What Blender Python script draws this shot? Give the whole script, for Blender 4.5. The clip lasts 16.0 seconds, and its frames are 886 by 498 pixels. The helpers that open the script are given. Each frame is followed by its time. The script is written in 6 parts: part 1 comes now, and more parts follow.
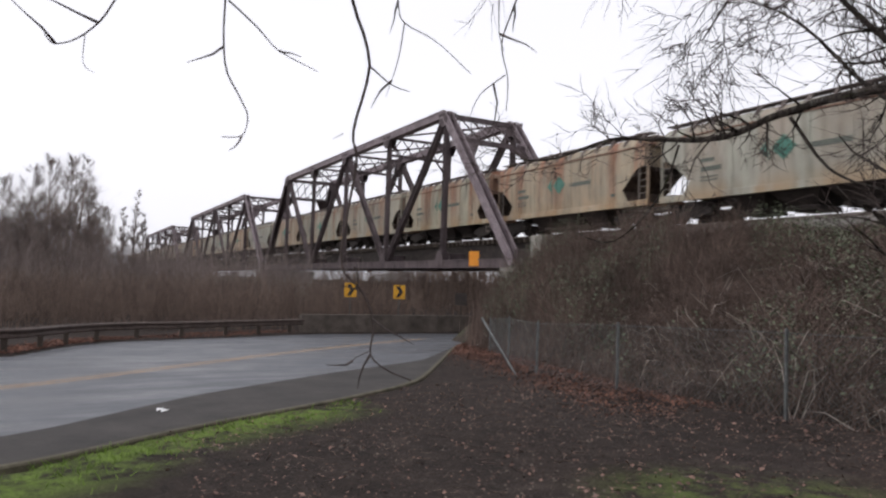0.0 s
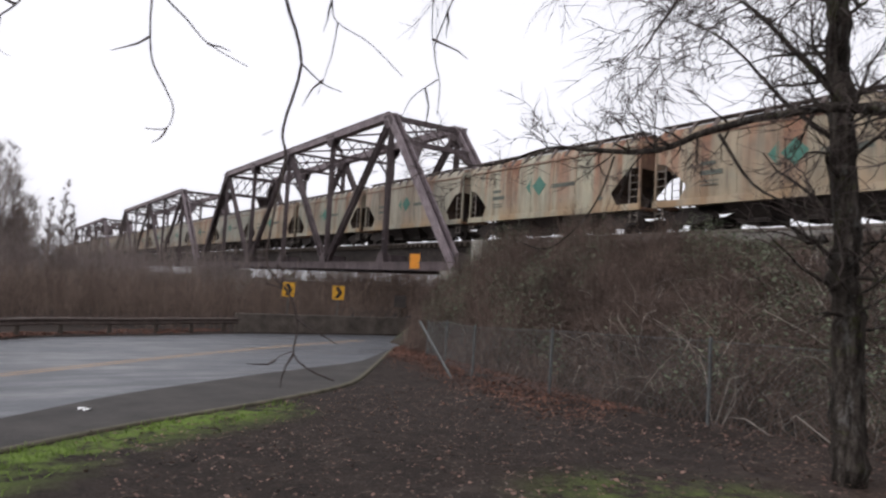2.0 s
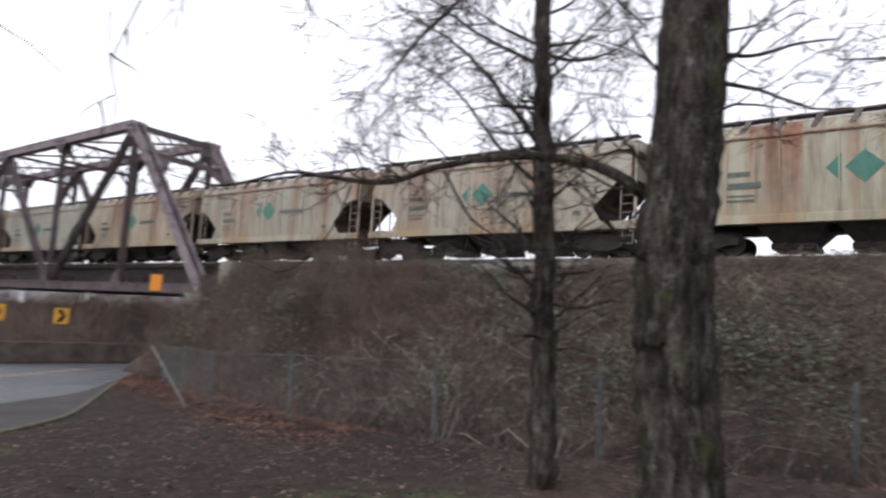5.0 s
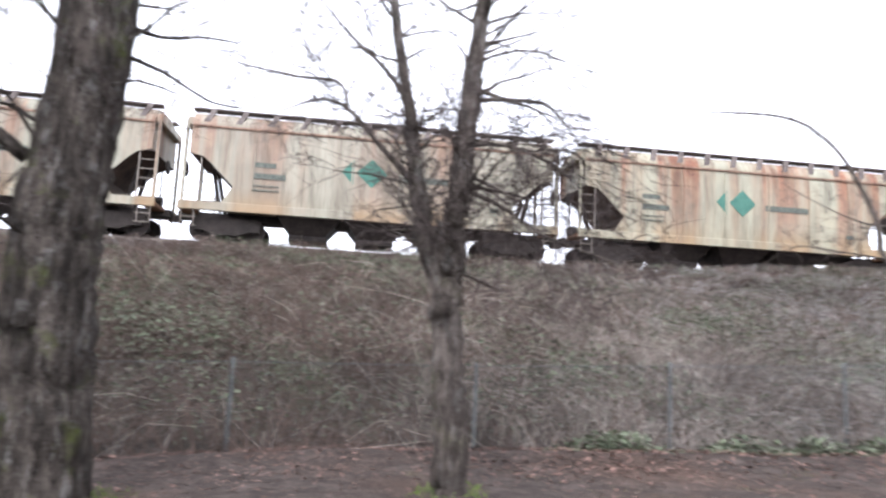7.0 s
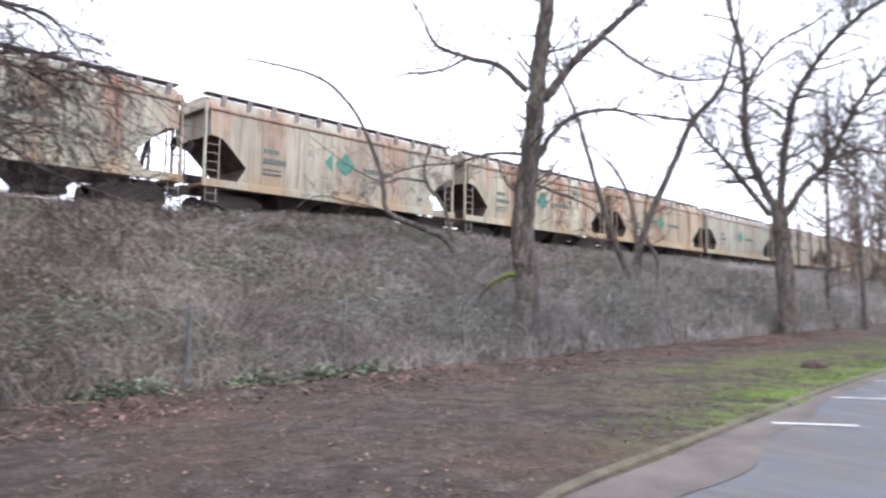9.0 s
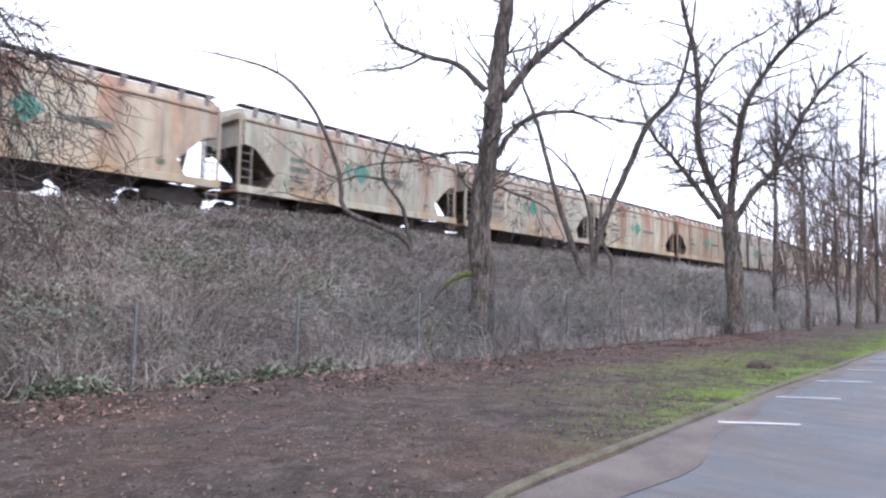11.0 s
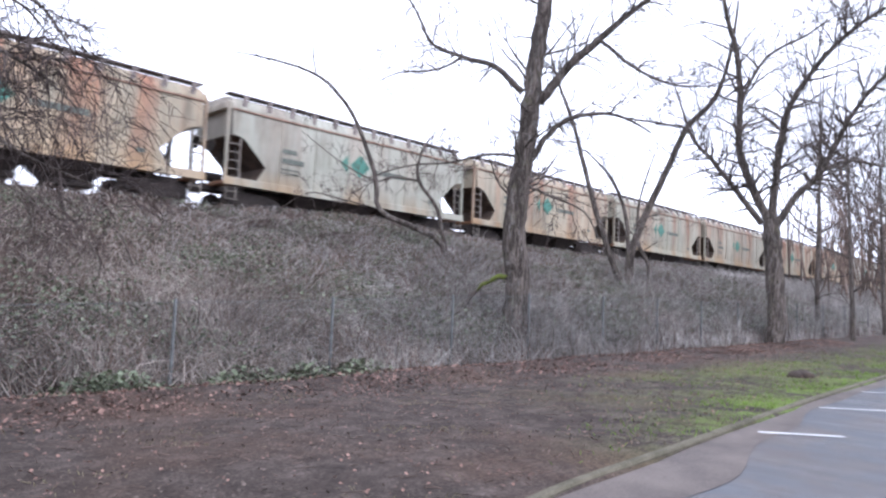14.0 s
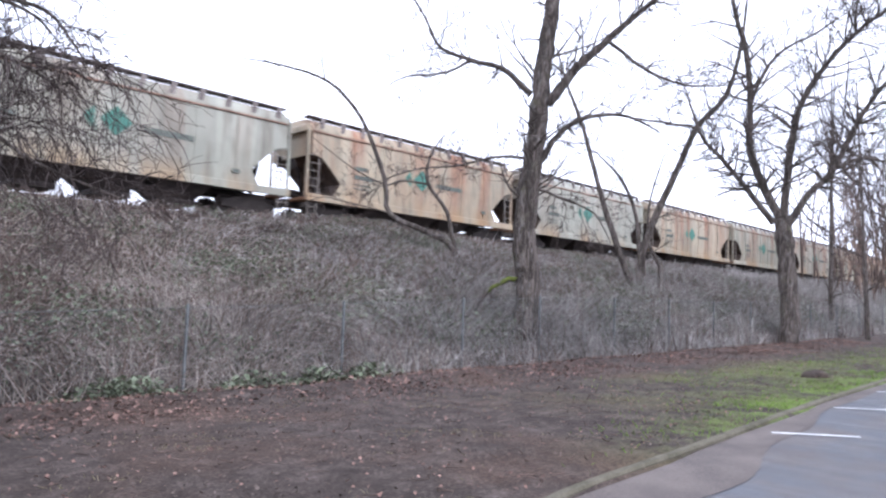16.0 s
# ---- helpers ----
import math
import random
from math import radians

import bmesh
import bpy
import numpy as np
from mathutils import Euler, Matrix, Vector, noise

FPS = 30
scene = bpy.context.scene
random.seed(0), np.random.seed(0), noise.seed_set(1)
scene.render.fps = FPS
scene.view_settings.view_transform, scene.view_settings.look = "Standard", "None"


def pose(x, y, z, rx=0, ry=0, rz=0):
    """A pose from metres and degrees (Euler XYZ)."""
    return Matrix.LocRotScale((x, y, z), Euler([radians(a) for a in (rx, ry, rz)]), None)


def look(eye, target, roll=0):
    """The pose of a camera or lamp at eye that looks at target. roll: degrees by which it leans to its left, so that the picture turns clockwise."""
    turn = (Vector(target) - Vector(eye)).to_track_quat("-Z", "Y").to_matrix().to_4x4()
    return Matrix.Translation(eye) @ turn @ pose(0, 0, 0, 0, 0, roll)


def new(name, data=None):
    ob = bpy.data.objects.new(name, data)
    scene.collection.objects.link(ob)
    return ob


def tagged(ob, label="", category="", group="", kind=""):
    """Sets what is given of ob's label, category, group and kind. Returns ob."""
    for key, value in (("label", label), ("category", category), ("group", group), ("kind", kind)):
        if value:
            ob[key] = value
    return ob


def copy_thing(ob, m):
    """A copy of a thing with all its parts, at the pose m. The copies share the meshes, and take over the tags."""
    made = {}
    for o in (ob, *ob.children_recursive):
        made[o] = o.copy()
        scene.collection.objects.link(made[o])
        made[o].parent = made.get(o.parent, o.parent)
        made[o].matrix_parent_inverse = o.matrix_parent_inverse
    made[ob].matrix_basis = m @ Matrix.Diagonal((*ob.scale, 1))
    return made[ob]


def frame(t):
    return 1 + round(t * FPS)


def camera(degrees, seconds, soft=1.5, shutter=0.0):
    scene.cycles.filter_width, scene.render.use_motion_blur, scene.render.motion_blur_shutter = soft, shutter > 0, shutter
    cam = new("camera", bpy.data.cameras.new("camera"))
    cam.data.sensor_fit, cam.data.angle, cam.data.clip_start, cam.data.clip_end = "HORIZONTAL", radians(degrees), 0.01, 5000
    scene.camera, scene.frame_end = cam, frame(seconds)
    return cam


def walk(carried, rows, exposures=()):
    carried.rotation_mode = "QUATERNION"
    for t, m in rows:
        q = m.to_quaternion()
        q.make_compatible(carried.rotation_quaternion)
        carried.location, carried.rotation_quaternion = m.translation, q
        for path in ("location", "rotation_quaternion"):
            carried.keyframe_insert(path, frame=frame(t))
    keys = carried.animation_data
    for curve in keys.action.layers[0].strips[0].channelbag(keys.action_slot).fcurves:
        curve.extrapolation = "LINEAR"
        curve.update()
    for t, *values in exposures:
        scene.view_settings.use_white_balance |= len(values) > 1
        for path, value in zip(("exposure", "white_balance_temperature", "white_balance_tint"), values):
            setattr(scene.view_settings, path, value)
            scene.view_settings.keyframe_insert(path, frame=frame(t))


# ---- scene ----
cam = camera(65.06, 16.0, soft=2.4, shutter=0.5)
ARM = 0.6  # the camera is held out at arm's length while its holder turns
EYE = 1.6
# seconds, yaw, pitch, roll, and how far the holder sways
TURNS = [
    (0.0, 61.48, 2.77, -1.88, -0.01, -0.01),
    (0.5, 61.60, 2.58, -2.74, -0.02, -0.01),
    (1.0, 60.13, 2.72, -2.88, -0.03, -0.01),
    (1.5, 58.76, 3.04, -3.52, -0.03, -0.02),
    (2.0, 56.60, 3.21, -3.35, -0.00, -0.02),
    (2.5, 53.44, 3.87, -3.80, 0.04, -0.02),
    (3.0, 51.31, 5.32, -4.14, 0.08, -0.02),
    (3.2, 50.32, 5.61, -4.05, 0.10, -0.03),
    (5.3, 30.08, 6.95, -2.68, 0.14, -0.08),
    (5.5, 24.54, 7.28, -1.94, 0.14, -0.09),
    (6.0, 10.92, 7.46, -2.15, 0.10, -0.12),
    (6.5, 1.44, 7.83, -2.61, 0.07, -0.08),
    (7.0, -8.23, 7.60, -2.76, 0.05, -0.05),
    (7.5, -18.94, 6.51, -2.03, -0.01, -0.04),
    (8.0, -29.53, 6.01, -2.46, -0.06, -0.05),
    (8.5, -37.30, 4.87, -1.58, -0.08, -0.03),
    (9.0, -44.90, 4.14, -0.94, -0.09, -0.00),
    (9.2, -47.01, 4.01, -1.28, -0.09, 0.00),
    (11.3, -48.32, 4.13, -1.43, -0.03, 0.02),
    (11.5, -47.66, 4.14, -1.62, -0.03, 0.02),
    (12.0, -46.34, 4.24, -1.78, -0.01, 0.02),
    (12.5, -45.59, 4.25, -1.82, -0.01, 0.02),
    (13.0, -45.27, 4.25, -1.96, -0.01, 0.02),
    (13.5, -45.41, 4.20, -2.19, -0.00, 0.02),
    (14.0, -45.60, 4.19, -2.39, -0.00, 0.03),
    (14.5, -45.39, 4.19, -2.43, -0.00, 0.03),
    (15.0, -45.04, 4.28, -2.21, -0.00, 0.02),
    (15.5, -45.00, 4.36, -2.00, -0.00, 0.02),
    (16.0, -44.71, 4.40, -1.83, -0.00, 0.01),
]
PATH = [(t, pose(u - ARM * math.sin(radians(y)), v + ARM * math.cos(radians(y)), EYE, 90 + p, r, y)) for t, y, p, r, u, v in TURNS]
# seconds, stops, kelvin, tint: the picture brightens as the camera turns from the bridge
EXPOSURES = [(0.0, -0.3, 6450, 13), (2.0, -0.28, 6450, 13), (3.2, -0.14, 6400, 13), (5.3, 0.12, 6250, 13), (6.0, 0.84, 6150, 13), (6.5, 1.06, 6100, 13), (7.0, 1.14, 6050, 13), (9.0, 1.0, 5950, 14), (11.5, 0.89, 5700, 16), (16.0, 0.89, 5650, 16)]
walk(cam, PATH, EXPOSURES)

# ---- world and sun: bright, even overcast ----
world = bpy.data.worlds.new("overcast_sky")
scene.world = world
world.use_nodes = True
wn, wl = world.node_tree.nodes, world.node_tree.links
sky = wn.new("ShaderNodeTexSky")
sky.sky_type = "NISHITA"
sky.sun_disc = False
sky.sun_elevation, sky.sun_rotation = radians(40), radians(200)
sky.dust_density = 4.0
grey = wn.new("ShaderNodeHueSaturation")
grey.inputs["Saturation"].default_value = 0.12
even = wn.new("ShaderNodeMixRGB")
even.inputs[0].default_value = 0.7
even.inputs[2].default_value = (10.3, 10.4, 11.0, 1)
wl.new(sky.outputs[0], grey.inputs["Color"])
wl.new(grey.outputs[0], even.inputs[1])
wl.new(even.outputs[0], wn["Background"].inputs["Color"])
wn["Background"].inputs["Strength"].default_value = 0.15

sun = new("sun", bpy.data.lights.new("sun", "SUN"))
sun.data.energy, sun.data.angle, sun.data.color = 0.5, radians(25), (1.0, 0.97, 0.93)
sun.matrix_world = look((0, 0, 30), (10, 26, 0))

# ---- materials ----


def material(name, rough=0.8, metal=0.0, spec=0.3):
    m = bpy.data.materials.new(name)
    m.use_nodes = True
    b = m.node_tree.nodes["Principled BSDF"]
    b.inputs["Roughness"].default_value = rough
    b.inputs["Metallic"].default_value = metal
    b.inputs["Specular IOR Level"].default_value = spec
    return m, m.node_tree.nodes, m.node_tree.links, b


def coords(n, l, scale=(1, 1, 1), kind="Object"):
    c, mp = n.new("ShaderNodeTexCoord"), n.new("ShaderNodeMapping")
    mp.inputs["Scale"].default_value = scale
    l.new(c.outputs[kind], mp.inputs["Vector"])
    return mp.outputs["Vector"]


def noise_node(n, l, vec, scale, detail=4, rough=0.6, dims="3D", w=None):
    t = n.new("ShaderNodeTexNoise")
    t.noise_dimensions = "4D" if w is not None else dims
    t.inputs["Scale"].default_value = scale
    t.inputs["Detail"].default_value = detail
    t.inputs["Roughness"].default_value = rough
    l.new(vec, t.inputs["Vector"])
    if w is not None:
        l.new(w, t.inputs["W"])
    return t.outputs["Fac"]


def ramp(n, l, fac, stops):
    r = n.new("ShaderNodeValToRGB")
    e = r.color_ramp.elements
    while len(e) < len(stops):
        e.new(0.5)
    for k, (p, c) in zip(e, stops):
        k.position, k.color = p, (*c, 1) if len(c) == 3 else c
    l.new(fac, r.inputs["Fac"])
    return r.outputs["Color"]


def mix(n, l, fac, a, b, mode="MIX"):
    m = n.new("ShaderNodeMixRGB")
    m.blend_type = mode
    for k, v in ((0, fac), (1, a), (2, b)):
        if isinstance(v, (int, float)):
            m.inputs[k].default_value = v
        elif isinstance(v, tuple):
            m.inputs[k].default_value = (*v, 1)
        else:
            l.new(v, m.inputs[k])
    return m.outputs[0]


def bump(n, l, b, height, strength=0.4, dist=0.02):
    k = n.new("ShaderNodeBump")
    k.inputs["Strength"].default_value = strength
    k.inputs["Distance"].default_value = dist
    l.new(height, k.inputs["Height"])
    l.new(k.outputs[0], b.inputs["Normal"])


def mapped(n, l, v, a, b_, c=0.0, d=1.0):
    m = n.new("ShaderNodeMapRange")
    for i, x in enumerate((a, b_, c, d)):
        m.inputs[i + 1].default_value = x
    l.new(v, m.inputs[0])
    return m.outputs[0]


def plain(name, lo, hi, scale=6.0, rough=0.8, metal=0.0, fine=60.0, bumps=0.3, dist=0.01, stretch=(1, 1, 1), island=0.0):
    """Two colours mixed by coarse and fine noise, with a little relief."""
    m, n, l, b = material(name, rough, metal)
    v = coords(n, l, stretch)
    f1, f2 = noise_node(n, l, v, scale), noise_node(n, l, v, fine, 3)
    f = mix(n, l, 0.45, f1, f2)
    col = ramp(n, l, f, [(0.36, lo), (0.64, hi)])
    if island:
        g = n.new("ShaderNodeNewGeometry")
        k = mapped(n, l, g.outputs["Random Per Island"], 0, 1, 1 - island, 1 + island)
        col = mix(n, l, 1.0, col, k, "MULTIPLY")
    l.new(col, b.inputs["Base Color"])
    bump(n, l, b, f, bumps, dist)
    return m


def ground_material():
    m, n, l, b = material("bare_earth_and_leaf_litter", 0.95, 0, 0.15)
    v = coords(n, l)
    big, mid, fine = noise_node(n, l, v, 0.35, 5), noise_node(n, l, v, 3.0, 6, 0.7), noise_node(n, l, v, 30, 5, 0.7)
    earth = ramp(n, l, mix(n, l, 0.5, mid, fine), [(0.34, (0.018, 0.014, 0.012)), (0.5, (0.055, 0.043, 0.037)), (0.62, (0.11, 0.088, 0.077)), (0.72, (0.22, 0.18, 0.16))])
    litter = ramp(n, l, fine, [(0.35, (0.035, 0.022, 0.016)), (0.7, (0.17, 0.105, 0.075))])
    col = mix(n, l, ramp(n, l, big, [(0.48, (0, 0, 0)), (0.64, (0.5, 0.5, 0.5))]), earth, litter)
    # wet dark mulch under the trees by the road
    mu = n.new("ShaderNodeAttribute")
    mu.attribute_name = "mulch"
    col = mix(n, l, mu.outputs["Fac"], col, ramp(n, l, mix(n, l, 0.6, mid, fine), [(0.36, (0.010, 0.008, 0.007)), (0.52, (0.032, 0.024, 0.02)), (0.68, (0.085, 0.064, 0.054))]))
    # thin grass close to both kerbs and on the open strip beside the car park
    sep = n.new("ShaderNodeSeparateXYZ")
    l.new(v, sep.inputs[0])
    att = n.new("ShaderNodeAttribute")
    att.attribute_name = "grassy"
    g = mix(n, l, 1.0, att.outputs["Fac"], mapped(n, l, mix(n, l, 0.45, mid, big), 0.44, 0.54), "MULTIPLY")
    grass = ramp(n, l, fine, [(0.3, (0.06, 0.085, 0.018)), (0.7, (0.165, 0.25, 0.045))])
    col = mix(n, l, g, col, grass)
    # dead stems and straw matted over the embankment
    br = n.new("ShaderNodeAttribute")
    br.attribute_name = "brushy"
    tangle = noise_node(n, l, coords(n, l, (1.0, 1.0, 3.0)), 14, 6, 0.8)
    mat = ramp(n, l, tangle, [(0.38, (0.02, 0.017, 0.013)), (0.52, (0.085, 0.07, 0.055)), (0.66, (0.24, 0.205, 0.17))])
    green = mapped(n, l, noise_node(n, l, v, 0.8, 5, 0.7), 0.5, 0.62, 0, 0.55)
    mat = mix(n, l, mapped(n, l, mu.outputs["Fac"], 0, 1, 0, 0.75), mat, ramp(n, l, tangle, [(0.4, (0.012, 0.009, 0.008)), (0.66, (0.10, 0.075, 0.06))]))
    mat = mix(n, l, green, mat, ramp(n, l, tangle, [(0.35, (0.02, 0.03, 0.012)), (0.65, (0.10, 0.125, 0.06))]))
    col = mix(n, l, br.outputs["Fac"], col, mat)
    l.new(col, b.inputs["Base Color"])
    bump(n, l, b, mix(n, l, 0.5, mid, noise_node(n, l, v, 11, 6, 0.75)), 0.9, 0.055)
    return m


def asphalt_material(name, wet=0.35):
    m, n, l, b = material(name, 0.5, 0, 0.5)
    v = coords(n, l)
    big, fine = noise_node(n, l, v, 0.5, 6, 0.65), noise_node(n, l, v, 160, 2)
    streak = noise_node(n, l, coords(n, l, (1.4, 0.25, 1)), 1.0, 4)
    col = ramp(n, l, mix(n, l, 0.35, big, fine), [(0.3, (0.042, 0.045, 0.052)), (0.7, (0.09, 0.096, 0.108))])
    if "park" in name:
        col = mix(n, l, mapped(n, l, noise_node(n, l, v, 0.7, 5, 0.7), 0.42, 0.6, 0.0, 0.8), col, ramp(n, l, fine, [(0.3, (0.045, 0.036, 0.032)), (0.7, (0.12, 0.10, 0.09))]))
    l.new(col, b.inputs["Base Color"])
    l.new(mapped(n, l, mix(n, l, 0.5, streak, big), 0.4, 0.6, wet, wet + 0.35), b.inputs["Roughness"])
    bump(n, l, b, fine, 0.25, 0.006)
    return m


def car_paint():
    """Faded cream-green paint with rust running down from the roof, different on each car."""
    m, n, l, b = material("faded_car_paint", 0.55, 0, 0.4)
    v = coords(n, l)
    rnd = n.new("ShaderNodeAttribute")
    rnd.attribute_type = "OBJECT"
    rnd.attribute_name = "weather"
    w = n.new("ShaderNodeMath")
    w.operation = "MULTIPLY"
    w.inputs[1].default_value = 37.0
    l.new(rnd.outputs["Fac"], w.inputs[0])
    w = w.outputs[0]
    base = ramp(n, l, rnd.outputs["Fac"], [(0.0, (0.48, 0.43, 0.30)), (0.45, (0.365, 0.355, 0.295)), (1.0, (0.44, 0.34, 0.225))])
    cloud = noise_node(n, l, v, 0.9, 5, 0.65, w=w)
    base = mix(n, l, mapped(n, l, cloud, 0.35, 0.7, 0.0, 0.6), base, (0.27, 0.28, 0.22))
    streak = noise_node(n, l, coords(n, l, (1.9, 1, 0.10)), 1.0, 4, 0.6, w=w)
    wide = noise_node(n, l, coords(n, l, (0.8, 0.4, 0.05)), 1.0, 3, 0.5, w=w)
    sep = n.new("ShaderNodeSeparateXYZ")
    l.new(coords(n, l), sep.inputs[0])
    high = mapped(n, l, sep.outputs["Z"], 1.2, 4.2, 0.45, 1.0)
    fine = mapped(n, l, mix(n, l, 0.35, streak, wide), 0.46, 0.62, 0, 0.75)
    band = mix(n, l, 1.0, mapped(n, l, wide, 0.50, 0.56), mapped(n, l, streak, 0.36, 0.54, 0.3, 1.0), "MULTIPLY")
    amount = mix(n, l, 1.0, mix(n, l, 1.0, fine, band, "LIGHTEN"), high, "MULTIPLY")
    wet = n.new("ShaderNodeAttribute")
    wet.attribute_type = "OBJECT"
    wet.attribute_name = "rust"
    amount = mix(n, l, 1.0, amount, wet.outputs["Fac"], "MULTIPLY")
    rust = ramp(n, l, noise_node(n, l, v, 3.0, 5, w=w), [(0.3, (0.14, 0.05, 0.036)), (0.5, (0.30, 0.115, 0.07)), (0.72, (0.40, 0.225, 0.13))])
    col = mix(n, l, mapped(n, l, amount, 0, 1, 0, 0.9), base, rust)
    dirt = noise_node(n, l, coords(n, l, (2.4, 1, 0.35)), 1.3, 4, 0.6, w=w)
    col = mix(n, l, mapped(n, l, dirt, 0.46, 0.72, 0, 0.6), col, (0.11, 0.09, 0.065))
    # each sheet between two seams has aged on its own
    cell = n.new("ShaderNodeTexWhiteNoise")
    cell.noise_dimensions = "2D"
    snap = n.new("ShaderNodeMath")
    snap.operation = "FLOOR"
    l.new(mapped(n, l, sep.outputs["X"], -8.5, 8.5, -5.0, 5.0), snap.inputs[0])
    pair = n.new("ShaderNodeCombineXYZ")
    l.new(snap.outputs[0], pair.inputs[0])
    l.new(w, pair.inputs[1])
    l.new(pair.outputs[0], cell.inputs["Vector"])
    col = mix(n, l, 1.0, col, mapped(n, l, cell.outputs["Value"], 0, 1, 0.82, 1.04), "MULTIPLY")
    # rust washed down over the bottom of the side
    low = mix(n, l, 1.0, mapped(n, l, sep.outputs["Z"], 1.9, 1.15, 0.0, 1.0), mapped(n, l, wide, 0.44, 0.6, 0.05, 0.6), "MULTIPLY")
    col = mix(n, l, low, col, (0.33, 0.21, 0.10))
    l.new(col, b.inputs["Base Color"])
    l.new(mapped(n, l, amount, 0, 1, 0.5, 0.9), b.inputs["Roughness"])
    bump(n, l, b, mix(n, l, 0.5, cloud, streak), 0.15, 0.02)
    return m


def bark_material(name, lo, hi, moss=0.0):
    m, n, l, b = material(name, 0.95, 0, 0.1)
    v = coords(n, l, (1, 1, 0.22))
    ridge, fine = noise_node(n, l, v, 16, 5, 0.7), noise_node(n, l, coords(n, l), 45, 3)
    col = ramp(n, l, mix(n, l, 0.35, ridge, fine), [(0.36, lo), (0.62, hi)])
    pale = noise_node(n, l, coords(n, l, (1, 1, 0.4)), 8, 6, 0.8)
    col = mix(n, l, mapped(n, l, pale, 0.54, 0.62, 0, 0.6), col, (0.25, 0.24, 0.225))
    if moss:
        k = noise_node(n, l, coords(n, l), 2.2, 6, 0.7)
        col = mix(n, l, mapped(n, l, k, 0.56, 0.7, 0, moss), col, (0.085, 0.10, 0.025))
    patch = noise_node(n, l, coords(n, l, (1, 1, 0.22)), 4.0, 6, 0.75)
    col = mix(n, l, mapped(n, l, patch, 0.42, 0.58, 0.65, 0.0), col, tuple(0.5 * c for c in lo))
    l.new(col, b.inputs["Base Color"])
    bump(n, l, b, mix(n, l, 0.4, ridge, pale), 1.0, 0.09)
    return m


EARTH = ground_material()
ASPHALT = asphalt_material("worn_wet_asphalt", 0.3)
LOT = asphalt_material("car_park_asphalt", 0.42)
CAR_PAINT = car_paint()
CONCRETE = plain("weathered_concrete", (0.16, 0.15, 0.13), (0.36, 0.34, 0.30), 2.0, 0.9, fine=40)
BARRIER = plain("grimy_dark_concrete", (0.045, 0.036, 0.03), (0.15, 0.125, 0.105), 1.5, 0.9, fine=30)
KERB = plain("mossy_kerb_concrete", (0.045, 0.042, 0.024), (0.135, 0.118, 0.085), 3.0, 0.9, fine=50)
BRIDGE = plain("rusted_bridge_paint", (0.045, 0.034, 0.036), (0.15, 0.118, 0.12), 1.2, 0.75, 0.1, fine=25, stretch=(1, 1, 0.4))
BRIDGE_PALE = plain("pale_bridge_paint", (0.13, 0.10, 0.11), (0.33, 0.28, 0.29), 1.4, 0.75, 0.1, fine=25)
DARK_STEEL = plain("dark_running_gear", (0.018, 0.015, 0.014), (0.06, 0.048, 0.042), 3.0, 0.75, 0.2, fine=40)
RUST = plain("rusty_steel", (0.13, 0.06, 0.035), (0.34, 0.19, 0.11), 3.0, 0.85, 0.1, fine=40)
END_STEEL = plain("rust_stained_grey_steel", (0.12, 0.09, 0.075), (0.33, 0.30, 0.26), 2.0, 0.8, 0.1, fine=30)
ROOF_STEEL = plain("dull_brown_roof_steel", (0.07, 0.055, 0.05), (0.22, 0.185, 0.17), 2.0, 0.8, 0.1, fine=20)
EAVE = plain("rust_streaked_eave_steel", (0.10, 0.05, 0.035), (0.34, 0.22, 0.16), 1.5, 0.8, 0.1, fine=12)
# rusty steel with the shade of the recessed car end put into its colour
END_DARK = plain("shaded_rusty_end_sheet", (0.03, 0.022, 0.018), (0.11, 0.075, 0.055), 2.0, 0.85, 0.1, fine=30)
RAIL_STEEL = plain("rail_steel", (0.10, 0.08, 0.07), (0.25, 0.22, 0.2), 5.0, 0.4, 0.8)
GALV = plain("weathered_galvanised_steel", (0.075, 0.078, 0.077), (0.19, 0.195, 0.193), 8.0, 0.6, 0.4, fine=80)
GUARD = plain("rust_brown_guard_rail_steel", (0.055, 0.04, 0.036), (0.15, 0.115, 0.10), 3.0, 0.7, 0.3, fine=40)
GUARD_WOOD = plain("dark_weathered_timber", (0.035, 0.028, 0.024), (0.10, 0.08, 0.065), 4.0, 0.9, fine=60, stretch=(1, 1, 0.2))
TIMBER = plain("creosoted_sleepers", (0.03, 0.024, 0.02), (0.09, 0.07, 0.055), 4.0, 0.9, fine=40)
BALLAST = plain("grey_ballast", (0.07, 0.065, 0.06), (0.24, 0.22, 0.2), 9.0, 0.95, fine=30, bumps=1.0, dist=0.05)
GREEN = plain("faded_green_emblem", (0.05, 0.145, 0.115), (0.09, 0.225, 0.17), 3.0, 0.6)
MARK = plain("faded_dark_lettering", (0.07, 0.08, 0.07), (0.17, 0.18, 0.15), 8.0, 0.7)
YELLOW = plain("yellow_sign_sheeting", (0.62, 0.30, 0.02), (0.78, 0.42, 0.03), 4.0, 0.4)
ORANGE = plain("orange_sign_sheeting", (0.62, 0.22, 0.02), (0.80, 0.32, 0.03), 4.0, 0.4)
BLACK = plain("black_sign_paint", (0.008, 0.008, 0.008), (0.03, 0.03, 0.03), 8.0, 0.6)
LINE_Y = plain("worn_yellow_road_paint", (0.28, 0.19, 0.12), (0.54, 0.37, 0.23), 2.0, 0.7, fine=30)
LINE_W = plain("worn_white_road_paint", (0.30, 0.30, 0.30), (0.62, 0.62, 0.62), 2.0, 0.7, fine=30)
PAPER = plain("white_paper", (0.7, 0.7, 0.7), (0.82, 0.82, 0.82), 8.0, 0.8)
